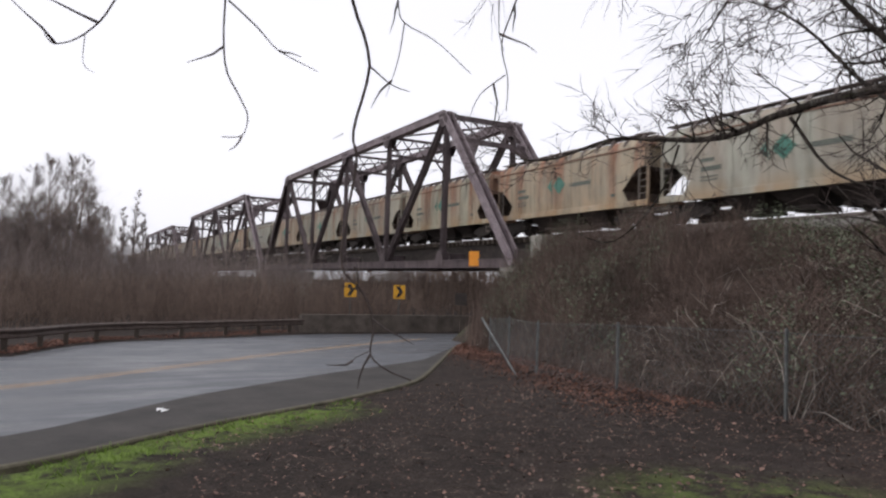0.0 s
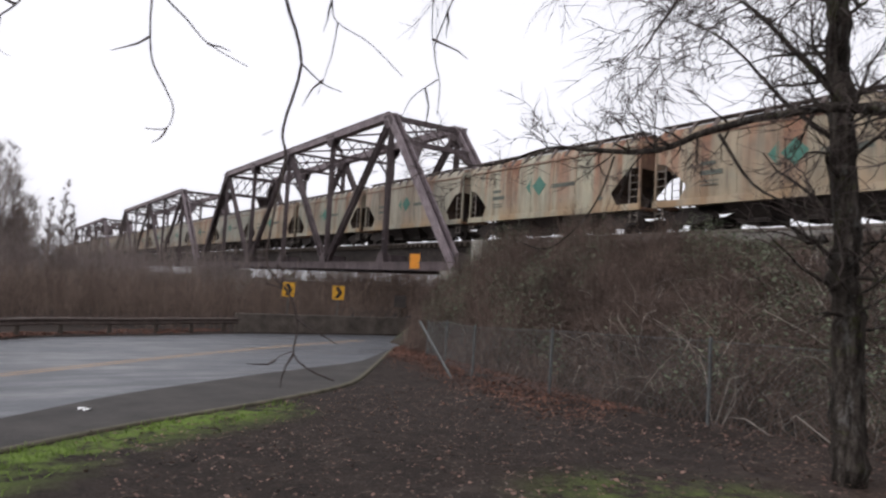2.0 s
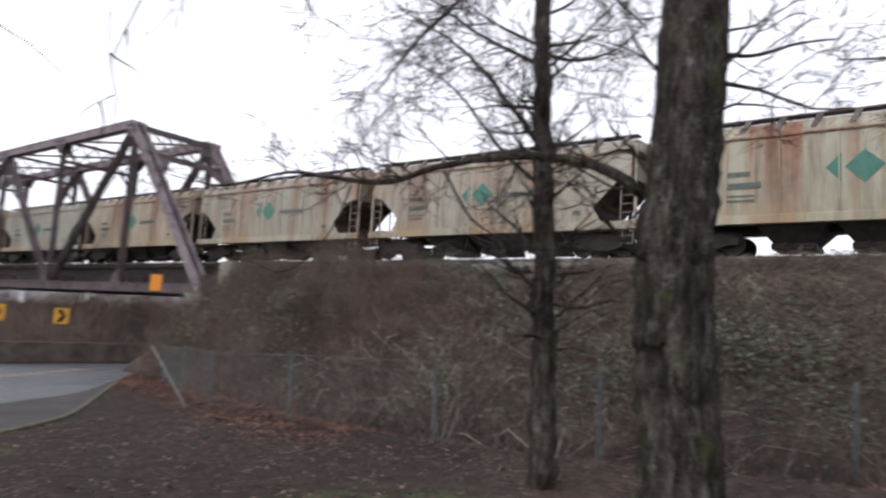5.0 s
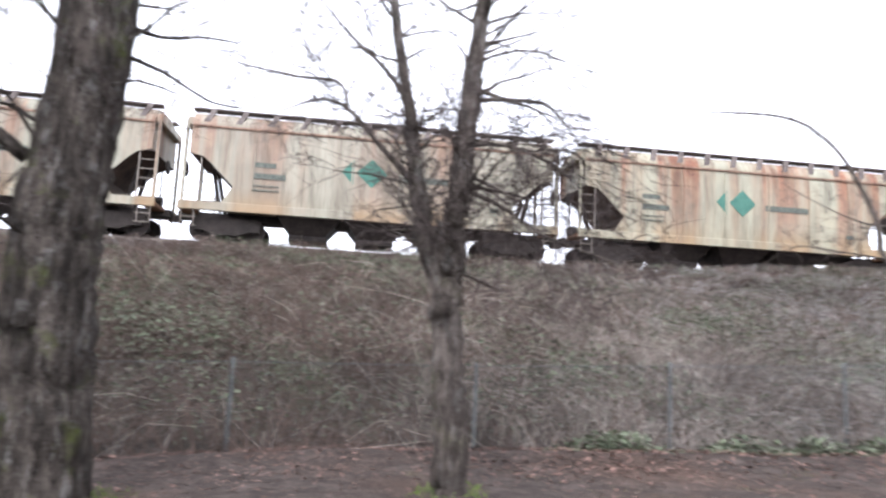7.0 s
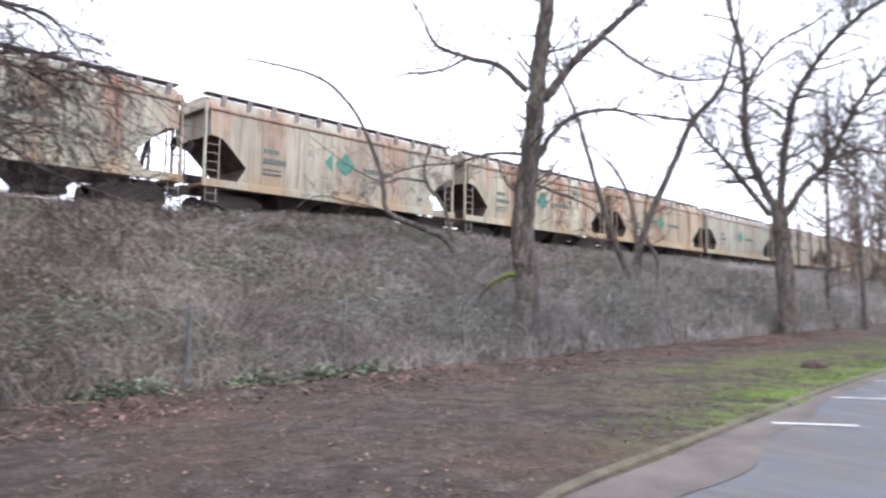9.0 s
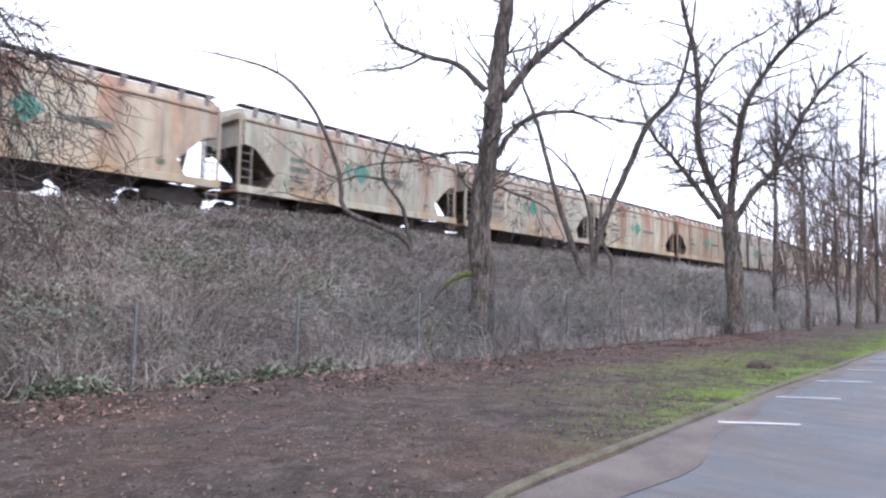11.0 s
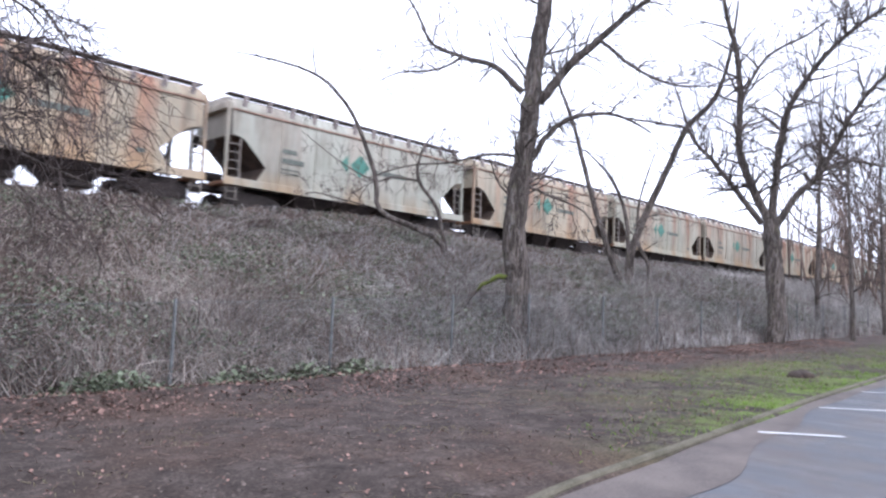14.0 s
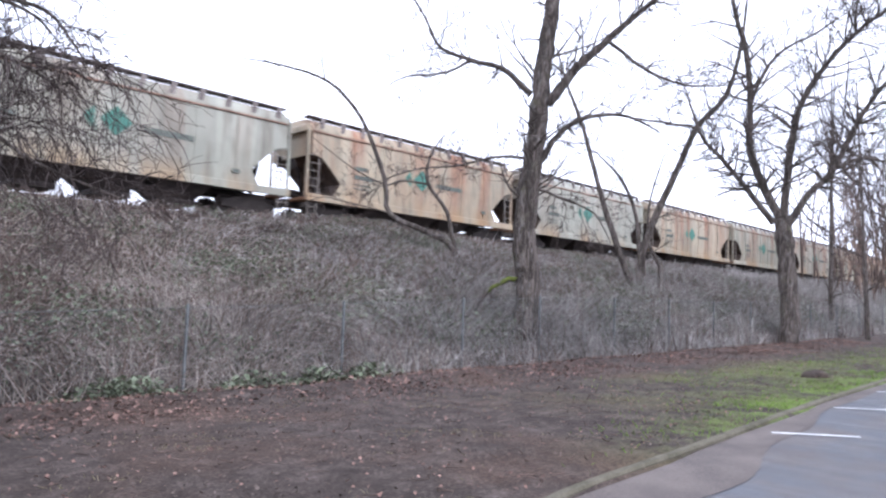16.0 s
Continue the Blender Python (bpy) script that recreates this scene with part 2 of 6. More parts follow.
BARK_DARK = bark_material("dark_mossy_bark", (0.016, 0.013, 0.011), (0.115, 0.097, 0.083), 0.85)
BARK_GREY = bark_material("grey_brown_bark", (0.04, 0.032, 0.027), (0.19, 0.16, 0.14), 0.35)
TWIG = plain("dark_twig_bark", (0.035, 0.026, 0.024), (0.10, 0.078, 0.07), 3.0, 0.9)
CANE = plain("dead_bramble_canes", (0.17, 0.142, 0.12), (0.44, 0.385, 0.34), 0.35, 0.9, fine=4, island=0.4)
CANE_DARK = plain("dark_bramble_canes", (0.05, 0.036, 0.03), (0.19, 0.135, 0.11), 0.35, 0.9, fine=4, island=0.45)
BRUSH_FAR = plain("bare_shrub_twigs", (0.075, 0.053, 0.043), (0.25, 0.185, 0.15), 0.3, 0.95, fine=3, island=0.4)
LEAF = plain("bramble_leaves", (0.065, 0.078, 0.045), (0.165, 0.187, 0.12), 0.6, 0.6, fine=8, island=0.5)
LEAF_DEAD = plain("fallen_leaves", (0.065, 0.036, 0.028), (0.24, 0.15, 0.12), 0.8, 0.85, fine=8, island=0.75)
LEAF_DRIFT = plain("red_brown_leaf_drift", (0.055, 0.025, 0.018), (0.20, 0.095, 0.065), 0.8, 0.85, fine=8, island=0.6)
SHOULDER_WET = plain("damp_brown_dirt", (0.045, 0.034, 0.029), (0.13, 0.105, 0.09), 1.5, 0.55, fine=40)
SHOULDER = plain("dirty_broken_asphalt_shoulder", (0.02, 0.018, 0.017), (0.062, 0.055, 0.05), 1.2, 0.85, fine=40)
CRUMB = plain("dry_soil_crumbs", (0.05, 0.038, 0.032), (0.17, 0.135, 0.115), 0.8, 0.95, fine=8, island=0.5)
STRAW = plain("dead_grass", (0.10, 0.085, 0.05), (0.26, 0.23, 0.14), 0.7, 0.9, fine=8, island=0.4)
GREY_CANE = plain("weathered_grey_canes", (0.175, 0.16, 0.147), (0.41, 0.38, 0.355), 0.35, 0.9, fine=4, island=0.4)
# lighter than the near twigs: distance haze is put into this colour
TWIG_FAR = plain("hazy_far_twigs", (0.13, 0.10, 0.09), (0.30, 0.25, 0.225), 0.3, 0.95, fine=3, island=0.3)
GRASS = plain("winter_grass", (0.075, 0.125, 0.02), (0.18, 0.27, 0.05), 0.7, 0.8, fine=8, island=0.35)
MOSS = plain("moss", (0.04, 0.05, 0.012), (0.13, 0.15, 0.03), 9.0, 0.95)
EVERGREEN = plain("dark_conifer_foliage", (0.012, 0.022, 0.012), (0.04, 0.06, 0.03), 0.6, 0.9, fine=5, island=0.4)

# ---- mesh building ----


class Shape:
    """Gathers vertices and faces for one mesh."""

    def __init__(self):
        self.v, self.f = [], []

    def add(self, verts, faces):
        k = len(self.v)
        self.v.extend(tuple(p) for p in verts)
        self.f.extend(tuple(i + k for i in q) for q in faces)
        return self

    def box(self, x0, y0, z0, x1, y1, z1, c=0.0):
        """A box with its upright and top edges chamfered by c."""
        if c <= 0:
            return self.add([(x, y, z) for z in (z0, z1) for x, y in ((x0, y0), (x1, y0), (x1, y1), (x0, y1))],
                            [(3, 2, 1, 0), (4, 5, 6, 7), (0, 1, 5, 4), (1, 2, 6, 5), (2, 3, 7, 6), (3, 0, 4, 7)])
        ring = lambda d: [(x0 + c, y0 + d), (x1 - c, y0 + d), (x1 - d, y0 + c), (x1 - d, y1 - c), (x1 - c, y1 - d), (x0 + c, y1 - d), (x0 + d, y1 - c), (x0 + d, y0 + c)]
        vs = [(x, y, z0) for x, y in ring(0)] + [(x, y, z1 - c) for x, y in ring(0)]
        vs += [(min(max(x, x0 + c), x1 - c), min(max(y, y0 + c), y1 - c), z1) for x, y in ring(0)]
        fs = [tuple(range(7, -1, -1)), tuple(range(16, 24))]
        for a in (0, 8):
            fs += [(a + i, a + (i + 1) % 8, a + 8 + (i + 1) % 8, a + 8 + i) for i in range(8)]
        return self.add(vs, fs)

    def bar(self, p, q, w, h, up=(0, 0, 1)):
        """A rectangular bar from p to q, w wide and h deep along up."""
        p, q = Vector(p), Vector(q)
        d = (q - p).normalized()
        s = d.cross(Vector(up))
        s = s.normalized() if s.length > 1e-4 else Vector((1, 0, 0))
        u = s.cross(d)
        vs = [e + s * a * w / 2 + u * b * h / 2 for e in (p, q) for a, b in ((-1, -1), (1, -1), (1, 1), (-1, 1))]
        return self.add(vs, [(0, 1, 2, 3), (7, 6, 5, 4), (4, 5, 1, 0), (5, 6, 2, 1), (6, 7, 3, 2), (7, 4, 0, 3)])

    def tube(self, pts, radii, sides=6, cap=True):
        """A round limb through pts."""
        pts = [Vector(p) for p in pts]
        rings = []
        for i, p in enumerate(pts):
            d = (pts[min(i + 1, len(pts) - 1)] - pts[max(i - 1, 0)]).normalized()
            s = d.cross(Vector((0.31, 0.22, 0.93)) if abs(d.z) < 0.95 else Vector((1, 0.1, 0))).normalized()
            u = s.cross(d)
            r = radii[i]
            rings.append([p + s * r * math.cos(a) + u * r * math.sin(a) for a in (2 * math.pi * k / sides for k in range(sides))])
        fs = [(i * sides + k, i * sides + (k + 1) % sides, (i + 1) * sides + (k + 1) % sides, (i + 1) * sides + k) for i in range(len(pts) - 1) for k in range(sides)]
        if cap:
            fs += [tuple(range(sides - 1, -1, -1)), tuple(range((len(pts) - 1) * sides, len(pts) * sides))]
        return self.add([v for r in rings for v in r], fs)

    def disc(self, c, r, depth, axis="y", n=20, hub=0.0):
        """A wheel-like disc about the y axis."""
        a = [2 * math.pi * k / n for k in range(n)]
        vs = [(c[0] + rr * math.cos(t), c[1] + dy, c[2] + rr * math.sin(t)) for rr, dy in ((r, -depth / 2), (r, depth / 2), (r * 0.8, -depth * 0.35), (r * 0.8, depth * 0.35)) for t in a]
        fs = [(k, (k + 1) % n, n + (k + 1) % n, n + k) for k in range(n)]
        fs += [(k, 2 * n + k, 2 * n + (k + 1) % n, (k + 1) % n) for k in range(n)]
        fs += [(n + k, n + (k + 1) % n, 3 * n + (k + 1) % n, 3 * n + k) for k in range(n)]
        fs += [tuple(2 * n + k for k in range(n)), tuple(3 * n + k for k in range(n - 1, -1, -1))]
        return self.add(vs, fs)

    def mesh(self, name, smooth=False):
        me = bpy.data.meshes.new(name)
        me.from_pydata(self.v, [], self.f)
        if smooth:
            me.polygons.foreach_set("use_smooth", [True] * len(me.polygons))
        me.update()
        return me


def part(name, shape, mat, parent=None, label="", smooth=False):
    me = shape if isinstance(shape, bpy.types.Mesh) else shape.mesh(name, smooth)
    if mat and not me.materials:
        me.materials.append(mat)
    ob = new(name, me)
    ob.parent = parent
    return tagged(ob, label) if label else ob


def thing(name, label, category, group="", kind="", at=None):
    ob = tagged(new(name), label, category, group, kind)
    if at is not None:
        ob.matrix_world = at
    return ob


def strands(name, p0, p1, sag, r, mat, segs=3, rng=None, parent=None, tip=0.35):
    """Thin three-sided stems from the rows of p0 to those of p1, bowed by sag; one mesh."""
    n = len(p0)
    t = np.linspace(0, 1, segs + 1)
    mid = p0[:, None] * (1 - t[:, None]) + p1[:, None] * t[:, None] + sag[:, None] * (4 * t * (1 - t))[:, None]
    d = p1 - p0
    d /= np.linalg.norm(d, axis=1, keepdims=True) + 1e-9
    s = np.cross(d, [0.3, 0.2, 0.93])
    s /= np.linalg.norm(s, axis=1, keepdims=True) + 1e-9
    u = np.cross(s, d)
    a = np.array([0, 2.094, 4.189])
    ring = (s[:, None] * np.cos(a)[None, :, None] + u[:, None] * np.sin(a)[None, :, None])
    rad = np.asarray(r)[:, None] * (1 - (1 - tip) * t)[None]
    v = (mid[:, :, None, :] + ring[:, None] * rad[:, :, None, None]).reshape(-1, 3)
    base = (np.arange(n) * (segs + 1) * 3)[:, None, None]
    i, k = np.meshgrid(np.arange(segs), np.arange(3), indexing="ij")
    q = np.stack([i * 3 + k, i * 3 + (k + 1) % 3, (i + 1) * 3 + (k + 1) % 3, (i + 1) * 3 + k], -1).reshape(1, -1, 4)
    return quads(name, v, (base + q).reshape(-1, 4), mat, parent)


def quads(name, v, f, mat, parent=None):
    me = bpy.data.meshes.new(name)
    me.vertices.add(len(v))
    me.vertices.foreach_set("co", np.asarray(v, np.float32).ravel())
    me.loops.add(f.size)
    me.loops.foreach_set("vertex_index", f.ravel().astype(np.int32))
    me.polygons.add(len(f))
    me.polygons.foreach_set("loop_start", np.arange(0, f.size, f.shape[1], dtype=np.int32))
    me.update(calc_edges=True)
    me.validate()
    return part(name, me, mat, parent)


def flakes(name, c, size, mat, rng, flat=0.5, parent=None, aspect=0.6):
    """Small bent leaves, two triangles' worth each, at the rows of c."""
    n = len(c)
    a = rng.uniform(0, 2 * np.pi, n)
    d = np.stack([np.cos(a), np.sin(a), rng.normal(0, flat, n)], 1)
    d /= np.linalg.norm(d, axis=1, keepdims=True)
    s = np.cross(d, np.stack([rng.normal(0, flat, n), rng.normal(0, flat, n), np.ones(n)], 1))
    s /= np.linalg.norm(s, axis=1, keepdims=True)
    up = np.cross(s, d)
    z = np.asarray(size)[:, None]
    v = np.stack([c - d * z, c + s * z * aspect + up * z * 0.25, c + d * z, c - s * z * aspect + up * z * 0.25], 1).reshape(-1, 3)
    f = np.arange(4 * n).reshape(-1, 4)
    f = np.concatenate([f[:, [0, 1, 2]], f[:, [0, 2, 3]]])
    return quads(name, v, f, mat, parent)

# ---- the lie of the land ----
TRACK_Y, RAIL_Z = 26.55, 4.7
ROAD_RIGHT = [(-5.6, -40), (-6.6, -12), (-7.2, -4), (-8.0, -0.15), (-9.7, 1.5), (-11.5, 4.35), (-13.4, 6.75), (-18.9, 10.3), (-25.0, 14.2), (-30.0, 18.5), (-32.3, 24), (-32.5, 45)]
ROAD_LEFT = [(-20, -40), (-21.5, -12), (-23.0, -4), (-24.6, -1), (-29.2, 0.4), (-32.2, 2.0), (-34.6, 6), (-36.9, 12.1), (-36.9, 16), (-36.7, 20), (-36.6, 26), (-36.6, 45)]
LOT_EDGE = [(2.2, -40), (2.2, -2), (2.5, 1.6), (3.1, 3.05), (4.5, 3.74), (5.5, 3.85), (7.6, 3.94), (9.6, 4.08), (13.1, 4.28), (19.5, 4.5), (45, 5.6), (90, 7.0)]


def base_z(x, y):
    """Gently falling towards the underpass, gently rising along the car park."""
    x = np.asarray(x, float)
    return np.where(x < 0, np.maximum(0.04 * x, -1.4 + 0 * x), 0.012 * np.minimum(x, 80))


def inside(poly, x, y):
    r = np.zeros(x.shape, bool)
    for (x0, y0), (x1, y1) in zip(poly, poly[1:] + poly[:1]):
        cross = (y0 > y) != (y1 > y)
        r ^= cross & (x < (x1 - x0) * (y - y0) / ((y1 - y0) or 1e-9) + x0)
    return r


def away(line, x, y):
    d = np.full(x.shape, 1e9)
    for (x0, y0), (x1, y1) in zip(line, line[1:]):
        dx, dy = x1 - x0, y1 - y0
        t = np.clip(((x - x0) * dx + (y - y0) * dy) / (dx * dx + dy * dy), 0, 1)
        d = np.minimum(d, np.hypot(x - x0 - t * dx, y - y0 - t * dy))
    return d


def step(v, a, b):
    t = np.clip((v - a) / (b - a), 0, 1)
    return t * t * (3 - 2 * t)


ROAD_POLY = ROAD_RIGHT + ROAD_LEFT[::-1]
LOT_POLY = LOT_EDGE + [(90, -40)]


def paved(x, y):
    """Metres inside the road or the car park, negative outside."""
    a = np.where(inside(ROAD_POLY, x, y), 1, -1) * np.minimum(away(ROAD_RIGHT, x, y), away(ROAD_LEFT, x, y))
    b = np.where(inside(LOT_POLY, x, y), 1, -1) * away(LOT_EDGE, x, y)
    return np.maximum(a, b)


def toe(x):
    return np.where(x < -4, 9.9 + np.maximum(-9 - x, 0) * 0.33, 9.9 + np.clip((x + 4) / 4, 0, 1) * 1.0)


def bank(x, y):
    """Height of the railway embankment over the land round it."""
    near = np.clip((y - toe(x)) / (11.6 - 6.2 * step(-x, 11, 24)), 0, 1)
    far = np.clip((44 - y) / 12, 0, 1)
    h = np.minimum(near ** 0.9, far) * (4.15 - 0.1 * step(x, -2, 5) + 0.3 * np.exp(-((x - 18) / 5) ** 2) - 0.15 * step(x, 22, 32))
    return np.maximum(h * step(x, -31.6, -30.2), 0) + (x < -30.2) * 0


def ripple(x, y, k, s):
    return np.sin(x * k + s) * np.cos(y * k * 1.3 + 2 * s) + 0.5 * np.sin(x * k * 2.3 + y * k * 1.7 + s)


def ground_z(x, y):
    x, y = np.asarray(x, float), np.asarray(y, float)
    p = paved(x, y)
    z = base_z(x, y) + 0.05 - 0.23 * step(p, -0.05, 0.5)
    h = bank(x, y)
    z += np.where(p < -0.5, 0.015 * ripple(x, y, 1.1, 0.4), 0)
    # a low ridge of raked leaves and soil along the foot of the fence
    z += 0.10 * np.exp(-((y - toe(x) + 1.0) / 0.45) ** 2) * (x > -20) * (x < 60)
    return z + h + np.where(h > 0.1, 0.14 * ripple(x, y, 0.9, 1.3) * np.clip(h, 0, 1) * (1 - 0.7 * step(y - toe(x), 7, 11)) * (y < 22.5), 0)


def axis(fine, lo, hi, far):
    a = list(np.arange(lo, hi + 1e-6, fine))
    s = fine
    while a[-1] < far:
        s *= 1.25
        a.append(a[-1] + s)
    s = fine
    while a[0] > -far:
        s *= 1.25
        a.insert(0, a[0] - s)
    return np.array(a)


def build_ground():
    gx, gy = axis(0.3, -42, 34, 2500), axis(0.3, -4, 26, 2500)
    X, Y = np.meshgrid(gx, gy, indexing="ij")
    Z = ground_z(X, Y)
    v = np.stack([X, Y, Z], -1).reshape(-1, 3)
    i, j = np.meshgrid(np.arange(len(gx) - 1), np.arange(len(gy) - 1), indexing="ij")
    n = len(gy)
    f = np.stack([i * n + j, (i + 1) * n + j, (i + 1) * n + j + 1, i * n + j + 1], -1).reshape(-1, 4)
    ob = quads("ground", v, f, EARTH)
    a = ob.data.attributes.new("grassy", "FLOAT", "POINT")
    x, y = X.ravel(), Y.ravel()
    road = step(away(ROAD_RIGHT, x, y), 1.5, 0.5) * (x < -6) * step(y, 4.9, 4.0) * (p_out := paved(x, y) < 0.2)
    lot = 0.85 * step(away(LOT_EDGE, x, y), 1.5, 0.2) * step(x, 5.5, 12) * p_out
    lot = np.maximum(lot, 0.38 * step(x, 7, 15) * step(y, 8.6, 6.5) * (y > 3.5) * p_out)
    patch = 0.55 * step(np.hypot(x + 4.4, y - 5.4), 1.6, 0.6)
    a.data.foreach_set("value", np.maximum(np.maximum(road, lot), patch).astype(np.float32))
    ob.data.attributes.new("mulch", "FLOAT", "POINT").data.foreach_set("value", (step(-x, 2.0, 7.0)).astype(np.float32))
    ob.data.attributes.new("brushy", "FLOAT", "POINT").data.foreach_set("value", (step(bank(x, y), 0.02, 0.3) * (y < 23)).astype(np.float32))
    return tagged(ob, "bare brown earth with leaf litter and thin grass", "ground", kind="structure")


def resample(line, n):
    p = np.array(line, float)
    s = np.concatenate([[0], np.cumsum(np.hypot(*np.diff(p, axis=0).T))])
    # rounded by sampling a smoothed copy
    q = np.linspace(0, s[-1], n)
    x, y = np.interp(q, s, p[:, 0]), np.interp(q, s, p[:, 1])
    for _ in range(6):
        x[1:-1], y[1:-1] = (x[:-2] + 2 * x[1:-1] + x[2:]) / 4, (y[:-2] + 2 * y[1:-1] + y[2:]) / 4
    return np.stack([x, y], 1)


def sheet(name, left, right, lift, mat, label, category, across=8):
    n = len(left)
    t = np.linspace(0, 1, across + 1)
    q = left[:, None] * (1 - t[:, None]) + right[:, None] * t[:, None]
    z = base_z(q[..., 0], q[..., 1]) + lift
    v = np.concatenate([q, z[..., None]], -1).reshape(-1, 3)
    i, j = np.meshgrid(np.arange(n - 1), np.arange(across), indexing="ij")
    k = across + 1
    f = np.stack([i * k + j, i * k + j + 1, (i + 1) * k + j + 1, (i + 1) * k + j], -1).reshape(-1, 4)
    return tagged(quads(name, v, f, mat), label, category, kind="structure")


def strip(line, half, lo, hi, inset=0.0):
    """A solid ribbon along a line on the ground, from lo to hi over the land."""
    d = np.gradient(line, axis=0)
    d /= np.linalg.norm(d, axis=1, keepdims=True)
    nrm = np.stack([-d[:, 1], d[:, 0]], 1)
    s = Shape()
    z = base_z(line[:, 0], line[:, 1])
    rows = []
    for off, h in ((-half, lo), (-half, hi - 0.02), (-half + 0.02, hi), (half - 0.02, hi), (half, hi - 0.02), (half, lo)):
        q = line + nrm * (off + inset)
        rows.append(np.column_stack([q, z + h]))
    v = np.stack(rows, 1)
    n, k = v.shape[:2]
    fs = [(i * k + j, (i + 1) * k + j, (i + 1) * k + (j + 1) % k, i * k + (j + 1) % k) for i in range(n - 1) for j in range(k)]
    fs += [tuple(range(k)), tuple(range((n - 1) * k + k - 1, (n - 1) * k - 1, -1))]
    return s.add(v.reshape(-1, 3), fs)


build_ground()
RR, RL = resample(ROAD_RIGHT, 160), resample(ROAD_LEFT, 160)
sheet("road", RL, RR, 0.0, ASPHALT, "grey worn asphalt road, damp, curving under the bridge", "road", 24)
LE = resample(LOT_EDGE, 420)
sheet("car_park", LE, np.column_stack([np.maximum(LE[:, 0], 2.3), np.full(len(LE), -42.0)]), -0.005, LOT, "damp grey asphalt car park", "car park", 20)
gap = np.array([0.65 + 0.1 * math.sin(0.55 * i) + 0.12 * math.sin(0.17 * i + 1) for i in range(60, 330)])
sheet("gutter_dirt", LE[60:330], LE[60:330] + np.stack([gap * np.interp(LE[60:330, 0], (2.5, 5.5), (1.0, 0.2)), -gap * np.interp(LE[60:330, 0], (2.5, 4.5, 8.0, 14.0), (0.1, 1.2, 0.9, 0.5))], 1), 0.001, SHOULDER_WET, "damp brown dirt washed against the kerb", "dirt", 3)
tagged(part("kerb_road", strip(RR[40:120], 0.06, -0.3, 0.085), KERB), "low pale concrete kerb along the road", "kerb", kind="structure")
tagged(part("kerb_car_park", strip(LE, 0.055, -0.3, 0.05), KERB), "mossy worn concrete kerb of the car park", "kerb", kind="structure")
ES = resample([(-7.2, -30), (-8.0, -10), (-9.4, -3), (-10.2, -0.3), (-13.5, 2.34), (-16.6, 6.0), (-19.4, 9.9), (-24.9, 14.0)], 120)
SR = resample([(-5.9, -30), (-6.7, -10), (-7.3, -4), (-8.0, -0.15), (-9.7, 1.5), (-11.5, 4.35), (-13.4, 6.75), (-18.9, 10.3), (-24.8, 14.15)], 120)
sheet("road_shoulder", ES, SR, 0.006, SHOULDER, "dark dirty broken asphalt road shoulder", "road", 6)
for o, lab in ((0.0, "line"), (0.3, "line")):
    mid = resample([(-12.5, -30), (-14.2, -8), (-14.9, -3), (-15.54, -0.68), (-18.33, 1.93), (-22.6, 5.9), (-27.5, 11), (-32, 16.5)], 90)
    d = np.gradient(mid, axis=0)
    d /= np.linalg.norm(d, axis=1, keepdims=True)
    c = mid + np.stack([-d[:, 1], d[:, 0]], 1) * o
    w = np.stack([-d[:, 1], d[:, 0]], 1) * 0.058
    sheet("centre_line", c + w, c - w, 0.005, LINE_Y, "worn yellow centre line painted on the road", "road marking", 1)
for k in range(9):
    x = 9.56 + 3.02 * k
    y = float(np.interp(x, LE[:, 0], LE[:, 1])) - 0.3
    a = np.array([(x, y), (x + 0.3, y - 0.4), (x + 0.6, y - 0.82)])
    sheet("stall_line", a + (0.04, 0.03), a - (0.04, 0.03), 0.004, LINE_W, "worn white parking stall line", "road marking", 1)

# ---- track ----


def build_track():
    s = Shape()
    for x0, x1 in ((-30.5, 400),):
        prof = [(-4.2, -1.6), (-1.9, -0.28), (1.9, -0.28), (4.2, -1.6)]
        v = [(x, TRACK_Y + a, RAIL_Z + b) for x in (x0, x1) for a, b in prof]
        s.add(v, [(0, 1, 5, 4), (1, 2, 6, 5), (2, 3, 7, 6), (3, 2, 1, 0)])
    tagged(part("ballast", s, BALLAST), "grey stone ballast under the track", "ballast", kind="structure")
    sl = Shape()
    for k in range(int(170 / 0.55)):
        x = -30.2 + 0.55 * k
        sl.box(x, TRACK_Y - 1.3, RAIL_Z - 0.36, x + 0.23, TRACK_Y + 1.3, RAIL_Z - 0.16)
    for k in range(int(240 / 0.6)):
        x = -31 - 0.6 * k
        sl.box(x, TRACK_Y - 1.6, RAIL_Z - 0.42, x + 0.24, TRACK_Y + 1.6, RAIL_Z - 0.16)
    tagged(part("sleepers", sl, TIMBER), "dark timber sleepers under the rails", "sleeper", kind="stuff")
    for y in (-0.75, 0.75):
        r = Shape()
        r.box(-420, TRACK_Y + y - 0.035, RAIL_Z - 0.05, 400, TRACK_Y + y + 0.035, RAIL_Z)
        r.box(-420, TRACK_Y + y - 0.01, RAIL_Z - 0.14, 400, TRACK_Y + y + 0.01, RAIL_Z - 0.05)
        r.box(-420, TRACK_Y + y - 0.07, RAIL_Z - 0.16, 400, TRACK_Y + y + 0.07, RAIL_Z - 0.14)
        tagged(part("rail", r, RAIL_STEEL), "worn steel rail", "rail", kind="structure")


build_track()

# ---- bridge ----
NEAR_Y, FAR_Y, LOW_Z, TOP_Z = 23.7, 29.4, 2.9, 13.65


